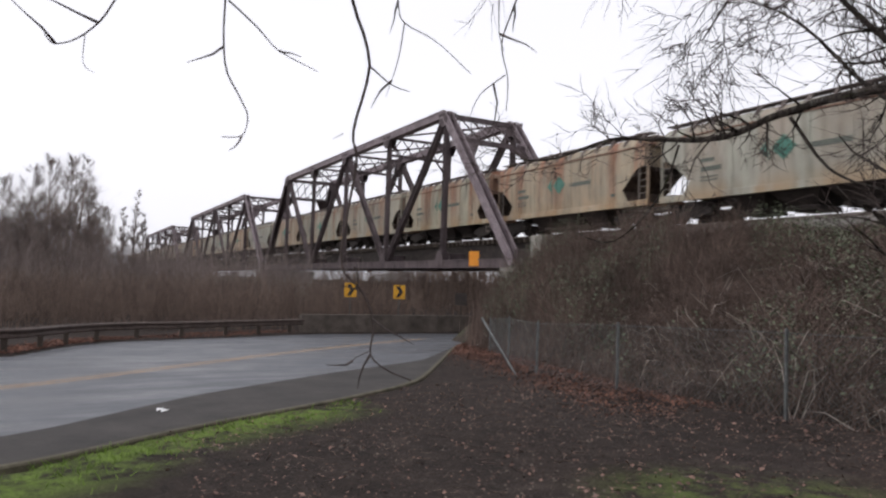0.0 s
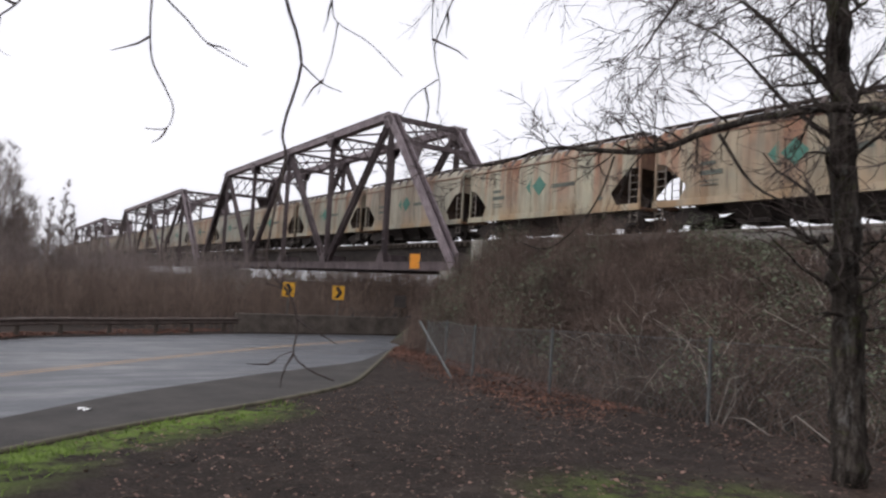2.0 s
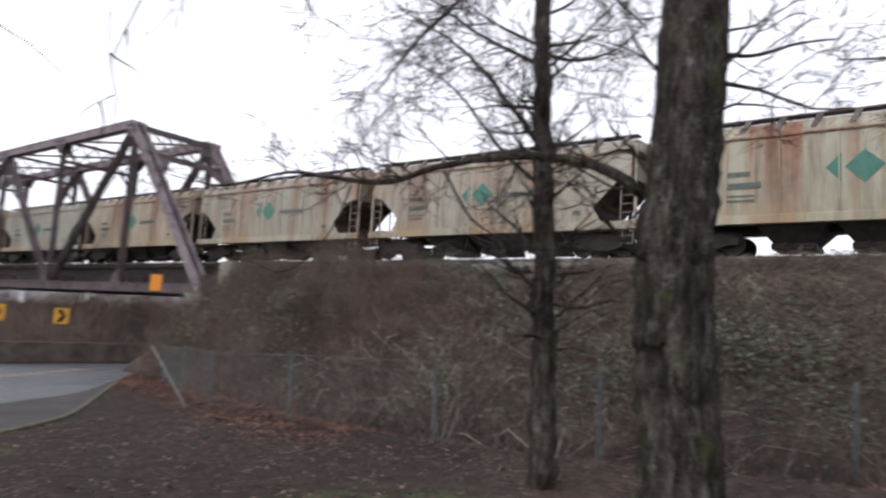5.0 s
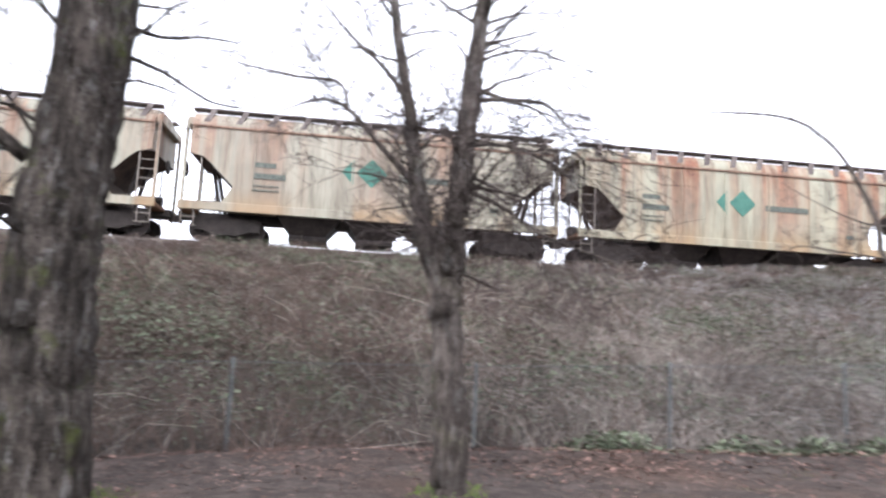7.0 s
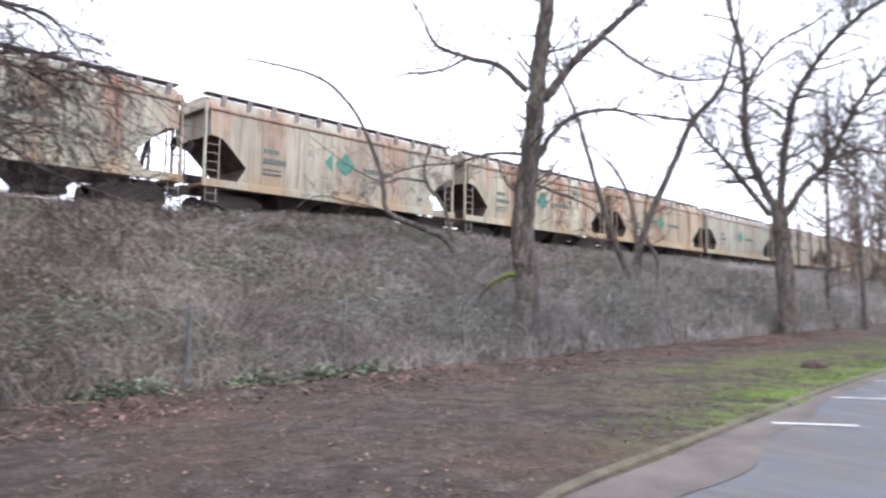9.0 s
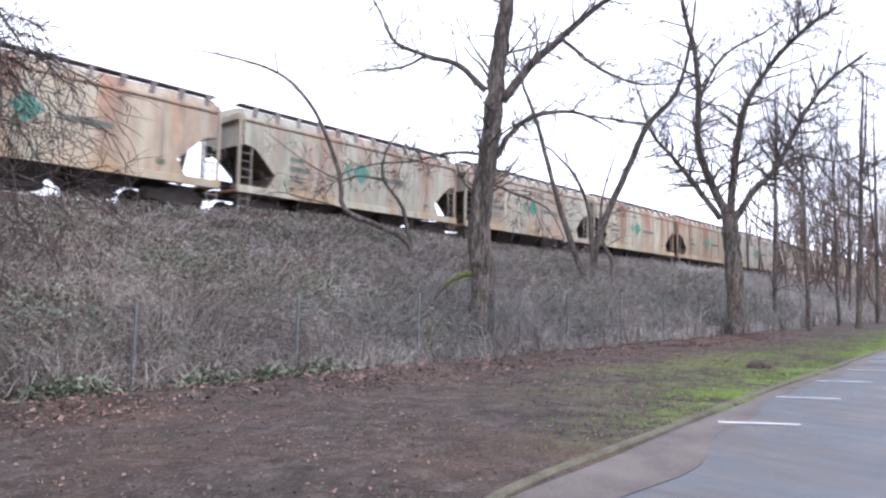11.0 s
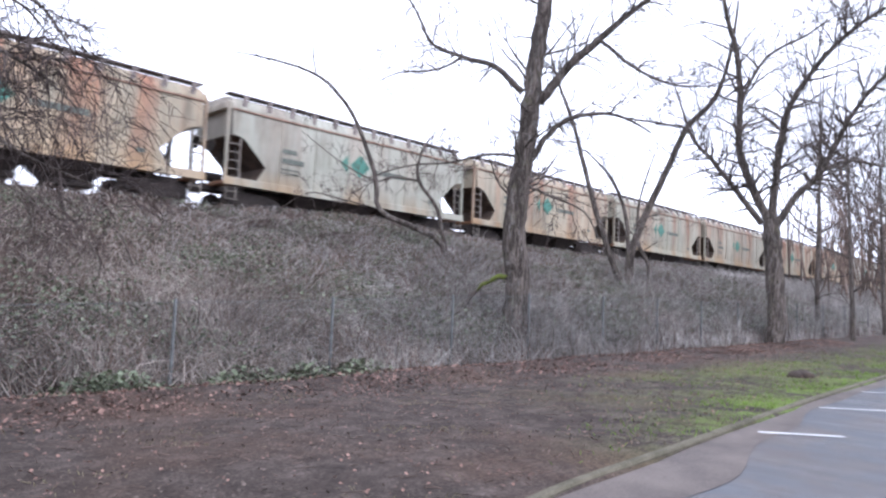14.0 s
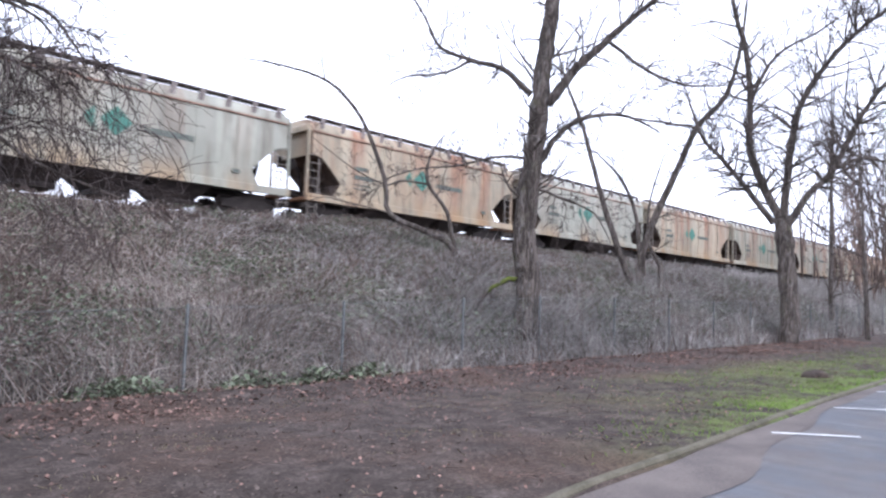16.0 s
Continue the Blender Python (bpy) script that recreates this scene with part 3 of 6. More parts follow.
def member(name, parent, p, q, w, h, mat, laced=False):
    """A riveted member: two plates and a web, or two plates joined by lacing bars."""
    s = Shape()
    p, q = Vector(p), Vector(q)
    d = (q - p).normalized()
    y = Vector((0, 1, 0))
    u = d.cross(y).normalized() if abs(d.y) < 0.9 else Vector((0, 0, 1))
    if laced:
        for k in (-1, 1):
            s.bar(p + u * k * h / 2, q + u * k * h / 2, w, 0.09, u)
        n = max(2, int((q - p).length / (h * 1.3)))
        for i in range(n):
            a, b = p.lerp(q, i / n), p.lerp(q, (i + 1) / n)
            sg = 1 if i % 2 else -1
            for yy in (-w / 2, w / 2):
                s.bar(a + u * sg * h / 2 + y * yy, b - u * sg * h / 2 + y * yy, 0.07, 0.025, u)
    else:
        for k in (-1, 1):
            s.bar(p + y * k * w / 2, q + y * k * w / 2, 0.06, h, u)
        s.bar(p + u * h * 0.42, q + u * h * 0.42, w, 0.05, u)
        for k in (-1, 1):
            for e in (-1, 1):
                s.bar(p + y * k * (w / 2 + 0.05) + u * e * h * 0.44, q + y * k * (w / 2 + 0.05) + u * e * h * 0.44, 0.06, 0.09, u)
    return part(name, s, mat, parent)


def truss_span(x_right, first_post, x_last, x_left, panels=6):
    """A span whose bottom chord runs from x_right to x_left, its top chord from first_post to x_last."""
    b = thing("truss_bridge", "rusty brown riveted steel railway truss bridge span", "bridge", "bridge spans", at=pose(x_right, 0, 0))
    n = panels
    X = [0] + [first_post - x_right + (x_last - first_post) * i / (n - 2) for i in range(n - 1)] + [x_left - x_right]
    for y in (NEAR_Y, FAR_Y):
        member("bottom_chord", b, (0, y, LOW_Z), (X[n], y, LOW_Z), 0.45, 0.55, BRIDGE)
        # paler tone on the top chord and the first end post
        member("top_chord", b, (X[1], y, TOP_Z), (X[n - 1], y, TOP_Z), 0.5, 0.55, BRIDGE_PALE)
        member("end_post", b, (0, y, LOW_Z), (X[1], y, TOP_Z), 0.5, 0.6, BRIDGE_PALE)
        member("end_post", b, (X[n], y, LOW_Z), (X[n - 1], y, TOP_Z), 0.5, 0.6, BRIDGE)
        for i in range(1, n):
            member("vertical", b, (X[i], y, LOW_Z), (X[i], y, TOP_Z), 0.3, 0.32, BRIDGE, laced=True)
        for i in range(1, n - 1):
            lo, hi = (i + 1, i) if i % 2 else (i, i + 1)
            member("diagonal", b, (X[lo], y, LOW_Z), (X[hi], y, TOP_Z), 0.34, 0.45, BRIDGE, laced=True)
        for i in range(1, n):
            for z, r in ((TOP_Z - 0.35, 0.75), (LOW_Z + 0.35, 0.6)):
                pl = [(X[i] - r, z + 0.4), (X[i] + r, z + 0.4), (X[i] + r * 0.9, z - 0.1), (X[i] + r * 0.35, z - 0.6), (X[i] - r * 0.35, z - 0.6), (X[i] - r * 0.9, z - 0.1)]
                if z < 6:
                    pl = [(a, 2 * LOW_Z + 0.7 - c) for a, c in pl]
                for yy in (-0.32, 0.30):
                    g = Shape()
                    k = [(a, y + yy, c) for a, c in pl] + [(a, y + yy + 0.025, c) for a, c in pl]
                    g.add(k, [(0, 1, 2, 3, 4, 5), (11, 10, 9, 8, 7, 6)] + [(j, (j + 1) % 6, 6 + (j + 1) % 6, 6 + j) for j in range(6)])
                    part("gusset_plate", g, BRIDGE, b)
    # portals, sway frames and top bracing
    for i in (1, n - 1):
        s = Shape()
        e = 0 if i == 1 else n
        for f in (0.985, 0.80):
            px = X[e] + (X[i] - X[e]) * f
            pz = LOW_Z + (TOP_Z - LOW_Z) * f
            s.bar((px, NEAR_Y, pz), (px, FAR_Y, pz), 0.3, 0.35)
        a, c = 0.985, 0.80
        P = lambda f, y: (X[e] + (X[i] - X[e]) * f, y, LOW_Z + (TOP_Z - LOW_Z) * f)
        m = 6
        for k in range(m):
            y0, y1 = NEAR_Y + (FAR_Y - NEAR_Y) * k / m, NEAR_Y + (FAR_Y - NEAR_Y) * (k + 1) / m
            s.bar(P(a, y0), P(c, y1), 0.08, 0.1)
            s.bar(P(c, y0), P(a, y1), 0.08, 0.1)
        for y, sg in ((NEAR_Y, 1), (FAR_Y, -1)):
            s.bar(P(0.80, y + sg * 1.5), P(0.62, y), 0.2, 0.2)
            q = [P(0.80, y), P(0.80, y + sg * 1.4), P(0.63, y)]
            s.add(q + [(p[0] + 0.03, p[1], p[2]) for p in q], [(0, 1, 2), (5, 4, 3), (0, 3, 4, 1), (1, 4, 5, 2), (2, 5, 3, 0)])
        part("portal_frame", s, BRIDGE, b)
    for i in range(2, n - 1):
        s = Shape()
        for z in (TOP_Z, TOP_Z - 1.5):
            s.bar((X[i], NEAR_Y, z), (X[i], FAR_Y, z), 0.18, 0.22)
        for k in range(5):
            y0, y1 = NEAR_Y + 5.7 * k / 5, NEAR_Y + 5.7 * (k + 1) / 5
            s.bar((X[i], y0, TOP_Z), (X[i], y1, TOP_Z - 1.5), 0.07, 0.09)
            s.bar((X[i], y0, TOP_Z - 1.5), (X[i], y1, TOP_Z), 0.07, 0.09)
        for y, sg in ((NEAR_Y, 1), (FAR_Y, -1)):
            s.bar((X[i], y + sg * 1.3, TOP_Z - 1.5), (X[i], y, TOP_Z - 3.0), 0.14, 0.14)
        part("sway_frame", s, BRIDGE, b)
    for i in range(1, n - 1):
        s = Shape()
        s.bar((X[i], NEAR_Y, TOP_Z), (X[i + 1], FAR_Y, TOP_Z), 0.12, 0.14)
        s.bar((X[i], FAR_Y, TOP_Z), (X[i + 1], NEAR_Y, TOP_Z), 0.12, 0.14)
        part("top_bracing", s, BRIDGE, b)
    # floor: cross girders, stringers
    for i in range(n + 1):
        s = Shape()
        s.bar((X[i], NEAR_Y, LOW_Z + 0.35), (X[i], FAR_Y, LOW_Z + 0.35), 0.35, 0.95)
        part("floor_beam", s, BRIDGE, b)
    for y in (TRACK_Y - 1.0, TRACK_Y + 1.0):
        s = Shape()
        s.bar((0, y, LOW_Z + 0.85), (X[n], y, LOW_Z + 0.85), 0.3, 1.05)
        part("stringer", s, DARK_STEEL, b)
    return b


truss_span(-34.7, -43.8, -83.9, -93.0)
truss_span(-95.2, -106.4, -156.8, -168.0)
truss_span(-174.0, -187.5, -250.0, -263.5)


def pier(x, w=2.2):
    s = Shape()
    z0 = -2.2
    for a, b, c in ((1.0, z0, LOW_Z - 0.9), (1.15, LOW_Z - 0.9, LOW_Z - 0.35)):
        s.box(x - w / 2 * a, NEAR_Y - 0.8 * a, b, x + w / 2 * a, FAR_Y + 0.8 * a, c, 0.12)
    tagged(part("bridge_pier", s, CONCRETE), "weathered concrete bridge pier", "pier", "bridge piers", kind="structure")


pier(-94.1, 2.6)
pier(-171.0, 7.0)
ab = Shape()
ab.box(-34.95, NEAR_Y - 1.0, LOW_Z - 0.85, -31.0, FAR_Y + 1.0, LOW_Z - 0.3, 0.05)
ab.box(-32.4, NEAR_Y - 1.5, -2.0, -31.0, FAR_Y + 1.5, LOW_Z - 0.85, 0.05)
ab.box(-31.2, NEAR_Y - 1.5, -2.0, -30.2, FAR_Y + 1.5, RAIL_Z - 0.4, 0.05)
tagged(part("abutment", ab, CONCRETE), "weathered concrete bridge abutment", "abutment", kind="structure")

# ---- train ----
CAR_PITCH, SPEED = 14.25, 8.8
HALF = 6.1


def hull():
    """The car's hopper body: bulging sides, low arched roof, ends cut back over the trucks."""
    prof = [(1.30, 1.12), (1.50, 1.13), (1.515, 1.32), (1.535, 1.6), (1.555, 1.88), (1.57, 2.3), (1.585, 2.66), (1.585, 2.86), (1.585, 2.98), (1.58, 3.3), (1.56, 3.75), (1.52, 4.1), (1.45, 4.26), (1.34, 4.42), (1.1, 4.53), (0.6, 4.6), (0.0, 4.62)]
    def ext(z):
        return float(np.interp(z, (1.12, 1.32, 1.88, 2.66, 2.86, 2.98), (5.3, 5.32, 4.98, 5.78, 6.02, 6.5)))
    ring = [(y, z) for y, z in prof] + [(-y, z) for y, z in prof[-2::-1]]
    nx = 22
    s = Shape()
    v = []
    for i in range(nx + 1):
        t = -1 + 2 * i / nx
        v += [(t * ext(z), -y, z) for y, z in ring]
    k = len(ring)
    fs = [(i * k + j, i * k + j + 1, (i + 1) * k + j + 1, (i + 1) * k + j) for i in range(nx) for j in range(k - 1)]
    ends = []
    for e, flip in ((0, False), (nx, True)):
        es, ew = Shape(), Shape()
        for j in range(k // 2):
            q = (e * k + j, e * k + k - 1 - j, e * k + k - 2 - j, e * k + j + 1)
            q = [v[i] for i in dict.fromkeys(q)]
            (ew if min(p[2] for p in q) > 2.9 else es).add(q[::-1] if flip else q, [tuple(range(len(q)))])
        ends.append((es, ew))
    fs += [(i * k, (i + 1) * k, (i + 1) * k + k - 1, i * k + k - 1) for i in range(nx)]
    return s.add(v, fs), ends


RUNG = Shape().bar((-0.26, 0, 0), (0.26, 0, 0), 0.03, 0.03).mesh("rung")


def hopper_car():
    car = thing("hopper_car", "faded cream and rust-streaked covered hopper rail car on the track", "rail car", "cars of the freight train")
    body, ends = hull()
    part("body", body, CAR_PAINT, car)
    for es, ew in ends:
        # the sheet is rusty; its extra darkness is painted recess shade
        part("end_slope_sheet", es, END_DARK, car, "rusty sloping end sheet, darkened by painted recess shade")
        part("end_wall", ew, CAR_PAINT, car)
    # raised side seams
    for sg in (-1, 1):
        for x in (-4.3, -2.6, -0.9, 0.9, 2.6, 4.3):
            s = Shape()
            pr = [(1.525, 1.35), (1.58, 2.2), (1.605, 2.9), (1.58, 3.7), (1.53, 4.08)]
            for (a, b), (c, d) in zip(pr, pr[1:]):
                s.bar((x, sg * a, b), (x, sg * c, d), 0.045, 0.03, (0, sg, 0))
            part("side_seam", s, CAR_PAINT, car)
        s = Shape()
        s.box(-6.75, sg * 1.53 - 0.06, 1.02, 6.75, sg * 1.53 + 0.06, 1.30, 0.02)
        s.box(-6.75, sg * 1.53 - 0.10, 1.0, 6.75, sg * 1.53 + 0.10, 1.03)
        part("side_sill", s, CAR_PAINT if sg else RUST, car, "rust-stained side sill")
        s = Shape()
        s.box(-6.5, sg * 1.53 - 0.07, 3.93, 6.5, sg * 1.53 + 0.07, 4.0, 0.02)
        part("eave_rail", s, EAVE, car, "rusty dark eave rail")
        # walkway on brackets along the roof
        s = Shape()
        s.box(-6.6, sg * 1.06 - 0.24, 4.64, 6.6, sg * 1.06 + 0.24, 4.69)
        part("roof_walkway", s, ROOF_STEEL, car, "rusty steel roof walkway")
        for i in range(12):
            s = Shape()
            x = -6.05 + 1.1 * i
            s.add([(x + a + d, sg * b, c) for b, c, d in ((1.53, 4.14, 0.0), (1.33, 4.64, 0.2), (1.24, 4.64, 0.2), (1.40, 4.14, 0.0)) for a in (-0.1, 0.1)],
                  [(0, 1, 3, 2), (2, 3, 5, 4), (4, 5, 7, 6), (6, 7, 1, 0), (0, 2, 4, 6), (7, 5, 3, 1)])
            part("walkway_bracket", s, ROOF_STEEL, car)
    for i in range(5):
        s = Shape()
        x = -5.0 + 2.5 * i
        s.box(x - 1.05, -0.42, 4.56, x + 1.05, 0.42, 4.76, 0.05)
        part("roof_hatch", s, END_STEEL, car)
    s = Shape().box(-7.0, -0.32, 0.85, 7.0, 0.32, 1.12, 0.02)
    part("centre_sill", s, DARK_STEEL, car)
    for x in (-2.35, 0.05, 2.45):
        s = Shape()
        tx, bx, ty, by = 1.19, 0.62, 1.42, 0.75
        s.add([(x + a * tx, b * ty, 1.14) for a, b in ((-1, -1), (1, -1), (1, 1), (-1, 1))] + [(x + a * bx, b * by, 0.42) for a, b in ((-1, -1), (1, -1), (1, 1), (-1, 1))],
              [(0, 1, 2, 3), (7, 6, 5, 4), (1, 0, 4, 5), (2, 1, 5, 6), (3, 2, 6, 7), (0, 3, 7, 4)])
        s.box(x - 0.68, -0.85, 0.24, x + 0.68, 0.85, 0.42, 0.03)
        s.bar((x - 0.2, -1.2, 0.36), (x - 0.2, 1.2, 0.36), 0.07, 0.07)
        part("discharge_hopper", s, DARK_STEEL, car, "dark hopper outlet chute")
    for e in (-1, 1):
        s = Shape()
        s.box(min(e * 6.3, e * 6.78), -1.5, 1.02, max(e * 6.3, e * 6.78), 1.5, 1.14)
        part("end_platform", s, RUST, car, "rusty end platform")
        for sg in (-1, 1):
            s = Shape()
            s.bar((e * 6.66, sg * 1.46, 1.1), (e * 6.66, sg * 1.46, 4.1), 0.09, 0.12)
            part("corner_post", s, CAR_PAINT, car)
            s = Shape()
            s.bar((e * 6.1, sg * 1.5, 1.1), (e * 6.1, sg * 1.5, 3.0), 0.05, 0.05)
            s.bar((e * 6.62, sg * 1.52, 0.45), (e * 6.62, sg * 1.52, 1.05), 0.03, 0.04)
            s.bar((e * 6.2, sg * 1.52, 0.45), (e * 6.2, sg * 1.52, 1.05), 0.03, 0.04)
            ladder = part("ladder", s, END_STEEL, car)
            for z in [0.45 + 0.3 * i for i in range(3)] + [1.3 + 0.33 * i for i in range(9)]:
                ob = part("rung", RUNG, END_STEEL, ladder)
                ob.location = (e * 6.36, sg * 1.51, z)
            s = Shape()
            s.bar((e * 5.5, sg * 0.55, 1.1), (e * 5.9, sg * 0.55, 2.9), 0.12, 0.12)
            part("slope_brace", s, DARK_STEEL, car)
        s = Shape().box(min(e * 6.25, e * 6.72), -1.45, 4.0, max(e * 6.25, e * 6.72), 1.45, 4.3, 0.05)
        part("end_cap", s, CAR_PAINT, car)
        s = Shape().tube([(e * 5.7, 0.75, 1.55), (e * 6.4, 0.75, 1.55)], [0.2, 0.2], 10)
        part("brake_cylinder", s, DARK_STEEL, car)
        s = Shape().tube([(e * 6.78, -0.5, 2.6), (e * 6.83, -0.5, 2.6)], [0.26, 0.26], 12)
        part("brake_wheel", s, DARK_STEEL, car)
        s = Shape().box(min(e * 6.9, e * 7.14), -0.14, 0.72, max(e * 6.9, e * 7.14), 0.14, 1.0, 0.04)
        part("coupler", s, DARK_STEEL, car)
        truck = part("truck", Shape().box(e * 5.15 - 0.2, -1.1, 0.38, e * 5.15 + 0.2, 1.1, 0.78, 0.05), DARK_STEEL, car, "dark two-axle truck")
        for sg in (-1, 1):
            s = Shape()
            x = e * 5.15
            pts = [(-1.15, 0.36), (-1.15, 0.58), (-0.5, 0.80), (0.5, 0.80), (1.15, 0.58), (1.15, 0.36), (0.8, 0.36), (0.42, 0.22), (-0.42, 0.22), (-0.8, 0.36)]
            q = [(x + a, sg * 1.02, b) for a, b in pts] + [(x + a, sg * 1.16, b) for a, b in pts]
            m = len(pts)
            s.add(q, [tuple(range(m)), tuple(range(2 * m - 1, m - 1, -1))] + [(j, (j + 1) % m, m + (j + 1) % m, m + j) for j in range(m)])
            part("side_frame", s, DARK_STEEL, truck)
        for a in (-0.88, 0.88):
            s = Shape().disc((0, -0.78, 0), 0.43, 0.14).disc((0, 0.78, 0), 0.43, 0.14)
            s.bar((0, -1.1, 0), (0, 1.1, 0), 0.15, 0.15)
            ws = part("wheelset", s, DARK_STEEL, truck)
            ws.location = (e * 5.15 + a, 0, 0.43)
    # painted emblem and lettering on both sides
    for sg in (-1, 1):
        y = sg * 1.597
        f = -sg
        def flat(name, pts, mat, lab=""):
            q = [(f * a, y, b) for a, b in pts] + [(f * a, y - sg * 0.02, b) for a, b in pts]
            m = len(pts)
            s = Shape().add(q, [tuple(range(m)), tuple(range(2 * m - 1, m - 1, -1))] + [(j, (j + 1) % m, m + (j + 1) % m, m + j) for j in range(m)])
            part(name, s, mat, car, lab)
        flat("diamond_emblem", [(-0.75, 2.72), (-0.2, 3.24), (0.35, 2.72), (-0.2, 2.20)], GREEN, "faded green painted diamond")
        flat("half_diamond_emblem", [(-1.28, 2.72), (-0.85, 3.18), (-0.85, 2.26)], GREEN, "faded green painted half diamond")
        flat("lettering_bar", [(0.75, 2.5), (2.55, 2.5), (2.55, 2.72), (0.75, 2.72)], MARK, "faded dark lettering")
        flat("mark_bar", [(-4.3, 2.62), (-3.55, 2.62), (-3.55, 2.80), (-4.3, 2.80)], MARK, "faded dark lettering")
        flat("number_bar", [(-4.3, 2.22), (-3.2, 2.22), (-3.2, 2.42), (-4.3, 2.42)], MARK, "faded dark lettering")
        for j in range(2):
            flat("data_bar", [(-4.3, 1.95 - 0.16 * j), (-3.4, 1.95 - 0.16 * j), (-3.4, 1.99 - 0.16 * j), (-4.3, 1.99 - 0.16 * j)], MARK)
        flat("small_mark", [(4.15, 1.62), (4.45, 1.62), (4.45, 1.78), (4.15, 1.78)], MARK)
    return car


CARS = []
# how each car has weathered: paint tint from cream over green-grey to tan, and rust
LOOK = {2: (0.45, 0.3), 1: (0.95, 0.9), 0: (0.1, 1.0), -1: (0.62, 0.65), -2: (0.25, 1.0), -3: (0.85, 0.8), -4: (0.42, 0.25), -5: (0.97, 0.9), -6: (0.4, 0.3)}


def build_train():
    first = hopper_car()
    rng = random.Random(5)
    for k in range(-20, 10):
        c = first if not CARS else copy_thing(first, Matrix())
        CARS.append((c, 8.05 - 7.0 * SPEED + CAR_PITCH * (k + 0.5)))
        w, rust = LOOK.get(k, ((0.12, 0.7), (0.45, 0.35), (0.9, 0.9), (0.3, 0.6), (0.75, 0.8))[k % 5])
        for o in (c, *c.children_recursive):
            o["weather"], o["rust"] = w + 0.02 * rng.random(), rust


build_train()


def motions():
    """The train rolls by at a nearly steady pace; the wheels of the cars that pass near turn."""
    turn = math.degrees(SPEED / 0.43)
    for c, x in CARS[10:23]:
        for w in c.children_recursive:
            if w.name.startswith("wheelset"):
                a, b, h = w.location
                walk(w, [(i / 15, pose(a, b, h, 0, turn * i / 15, 0)) for i in range(241)])
    for c, x in CARS:
        walk(c, [(t, pose(x + SPEED * t + d, TRACK_Y, RAIL_Z)) for t, d in ((0, 0), (2, 0), (4, 0), (6, 0.03), (8, 0.18), (10, 0.32), (12, 0.28), (14, 0.2), (16, 0.08))])

# ---- fence ----
FENCE = [(-20.5, 13.0), (-17, 11.4), (-13.6, 9.9), (-10.2, 9.2), (-6.65, 8.95), (-4.2, 9.4), (-1.3, 10.4), (2.1, 10.6), (5.08, 10.6), (7.98, 10.6), (11.2, 10.7), (13.8, 10.65), (17.2, 10.7), (20.3, 10.7), (23.4, 10.7), (26.5, 10.7), (29.6, 10.7), (33, 10.7), (37, 10.8), (41, 10.9), (46, 11)]


def build_fence():
    fence = thing("chain_link_fence", "low weathered chain-link fence with steel posts, overgrown with brambles", "fence")
    tops = []
    for x, y in FENCE:
        z = float(ground_z(x, y))
        h = 1.22 if x < 3 else 1.22 + min(0.38, 0.035 * (x - 3))
        s = Shape().tube([(x, y, z - 0.3), (x, y, z + h), (x, y, z + h + 0.03)], [0.027, 0.027, 0.018], 8)
        part("post", s, GALV, fence)
        tops.append((x, y, z, h))
    wires = Shape()
    for (x0, y0, z0, h0), (x1, y1, z1, h1) in zip(tops, tops[1:]):
        s = Shape().tube([(x0, y0, z0 + h0 - 0.03), (x1, y1, z1 + h1 - 0.03)], [0.005, 0.005], 6)
        part("top_rail", s, GALV, fence)
        L = math.hypot(x1 - x0, y1 - y0)
        d = 0.085 if x0 < 20 else 0.15
        P = lambda u, h: (x0 + (x1 - x0) * u / L, y0 + (y1 - y0) * u / L, z0 + (z1 - z0) * u / L + h)
        H = (h0 + h1) / 2 - 0.04
        n = int((L + H) / d)
        for k in range(n):
            u0, u1 = k * d - H, k * d
            a, b = max(u0, 0), min(u1, L)
            if b - a > 0.02:
                wires.bar(P(a, a - u0 + 0.02), P(b, b - u0 + 0.02), 0.0024, 0.0024)
                wires.bar(P(a, H - (a - u0) + 0.02), P(b, H - (b - u0) + 0.02), 0.0024, 0.0024)
    part("chain_link_mesh", wires, GALV, fence)
    # the loose brace that leans against the corner
    s = Shape().tube([(-13.9, 9.55, -0.5), (-15.25, 9.4, 0.75)], [0.03, 0.03], 8)
    part("leaning_pipe", s, GALV, fence)


build_fence()

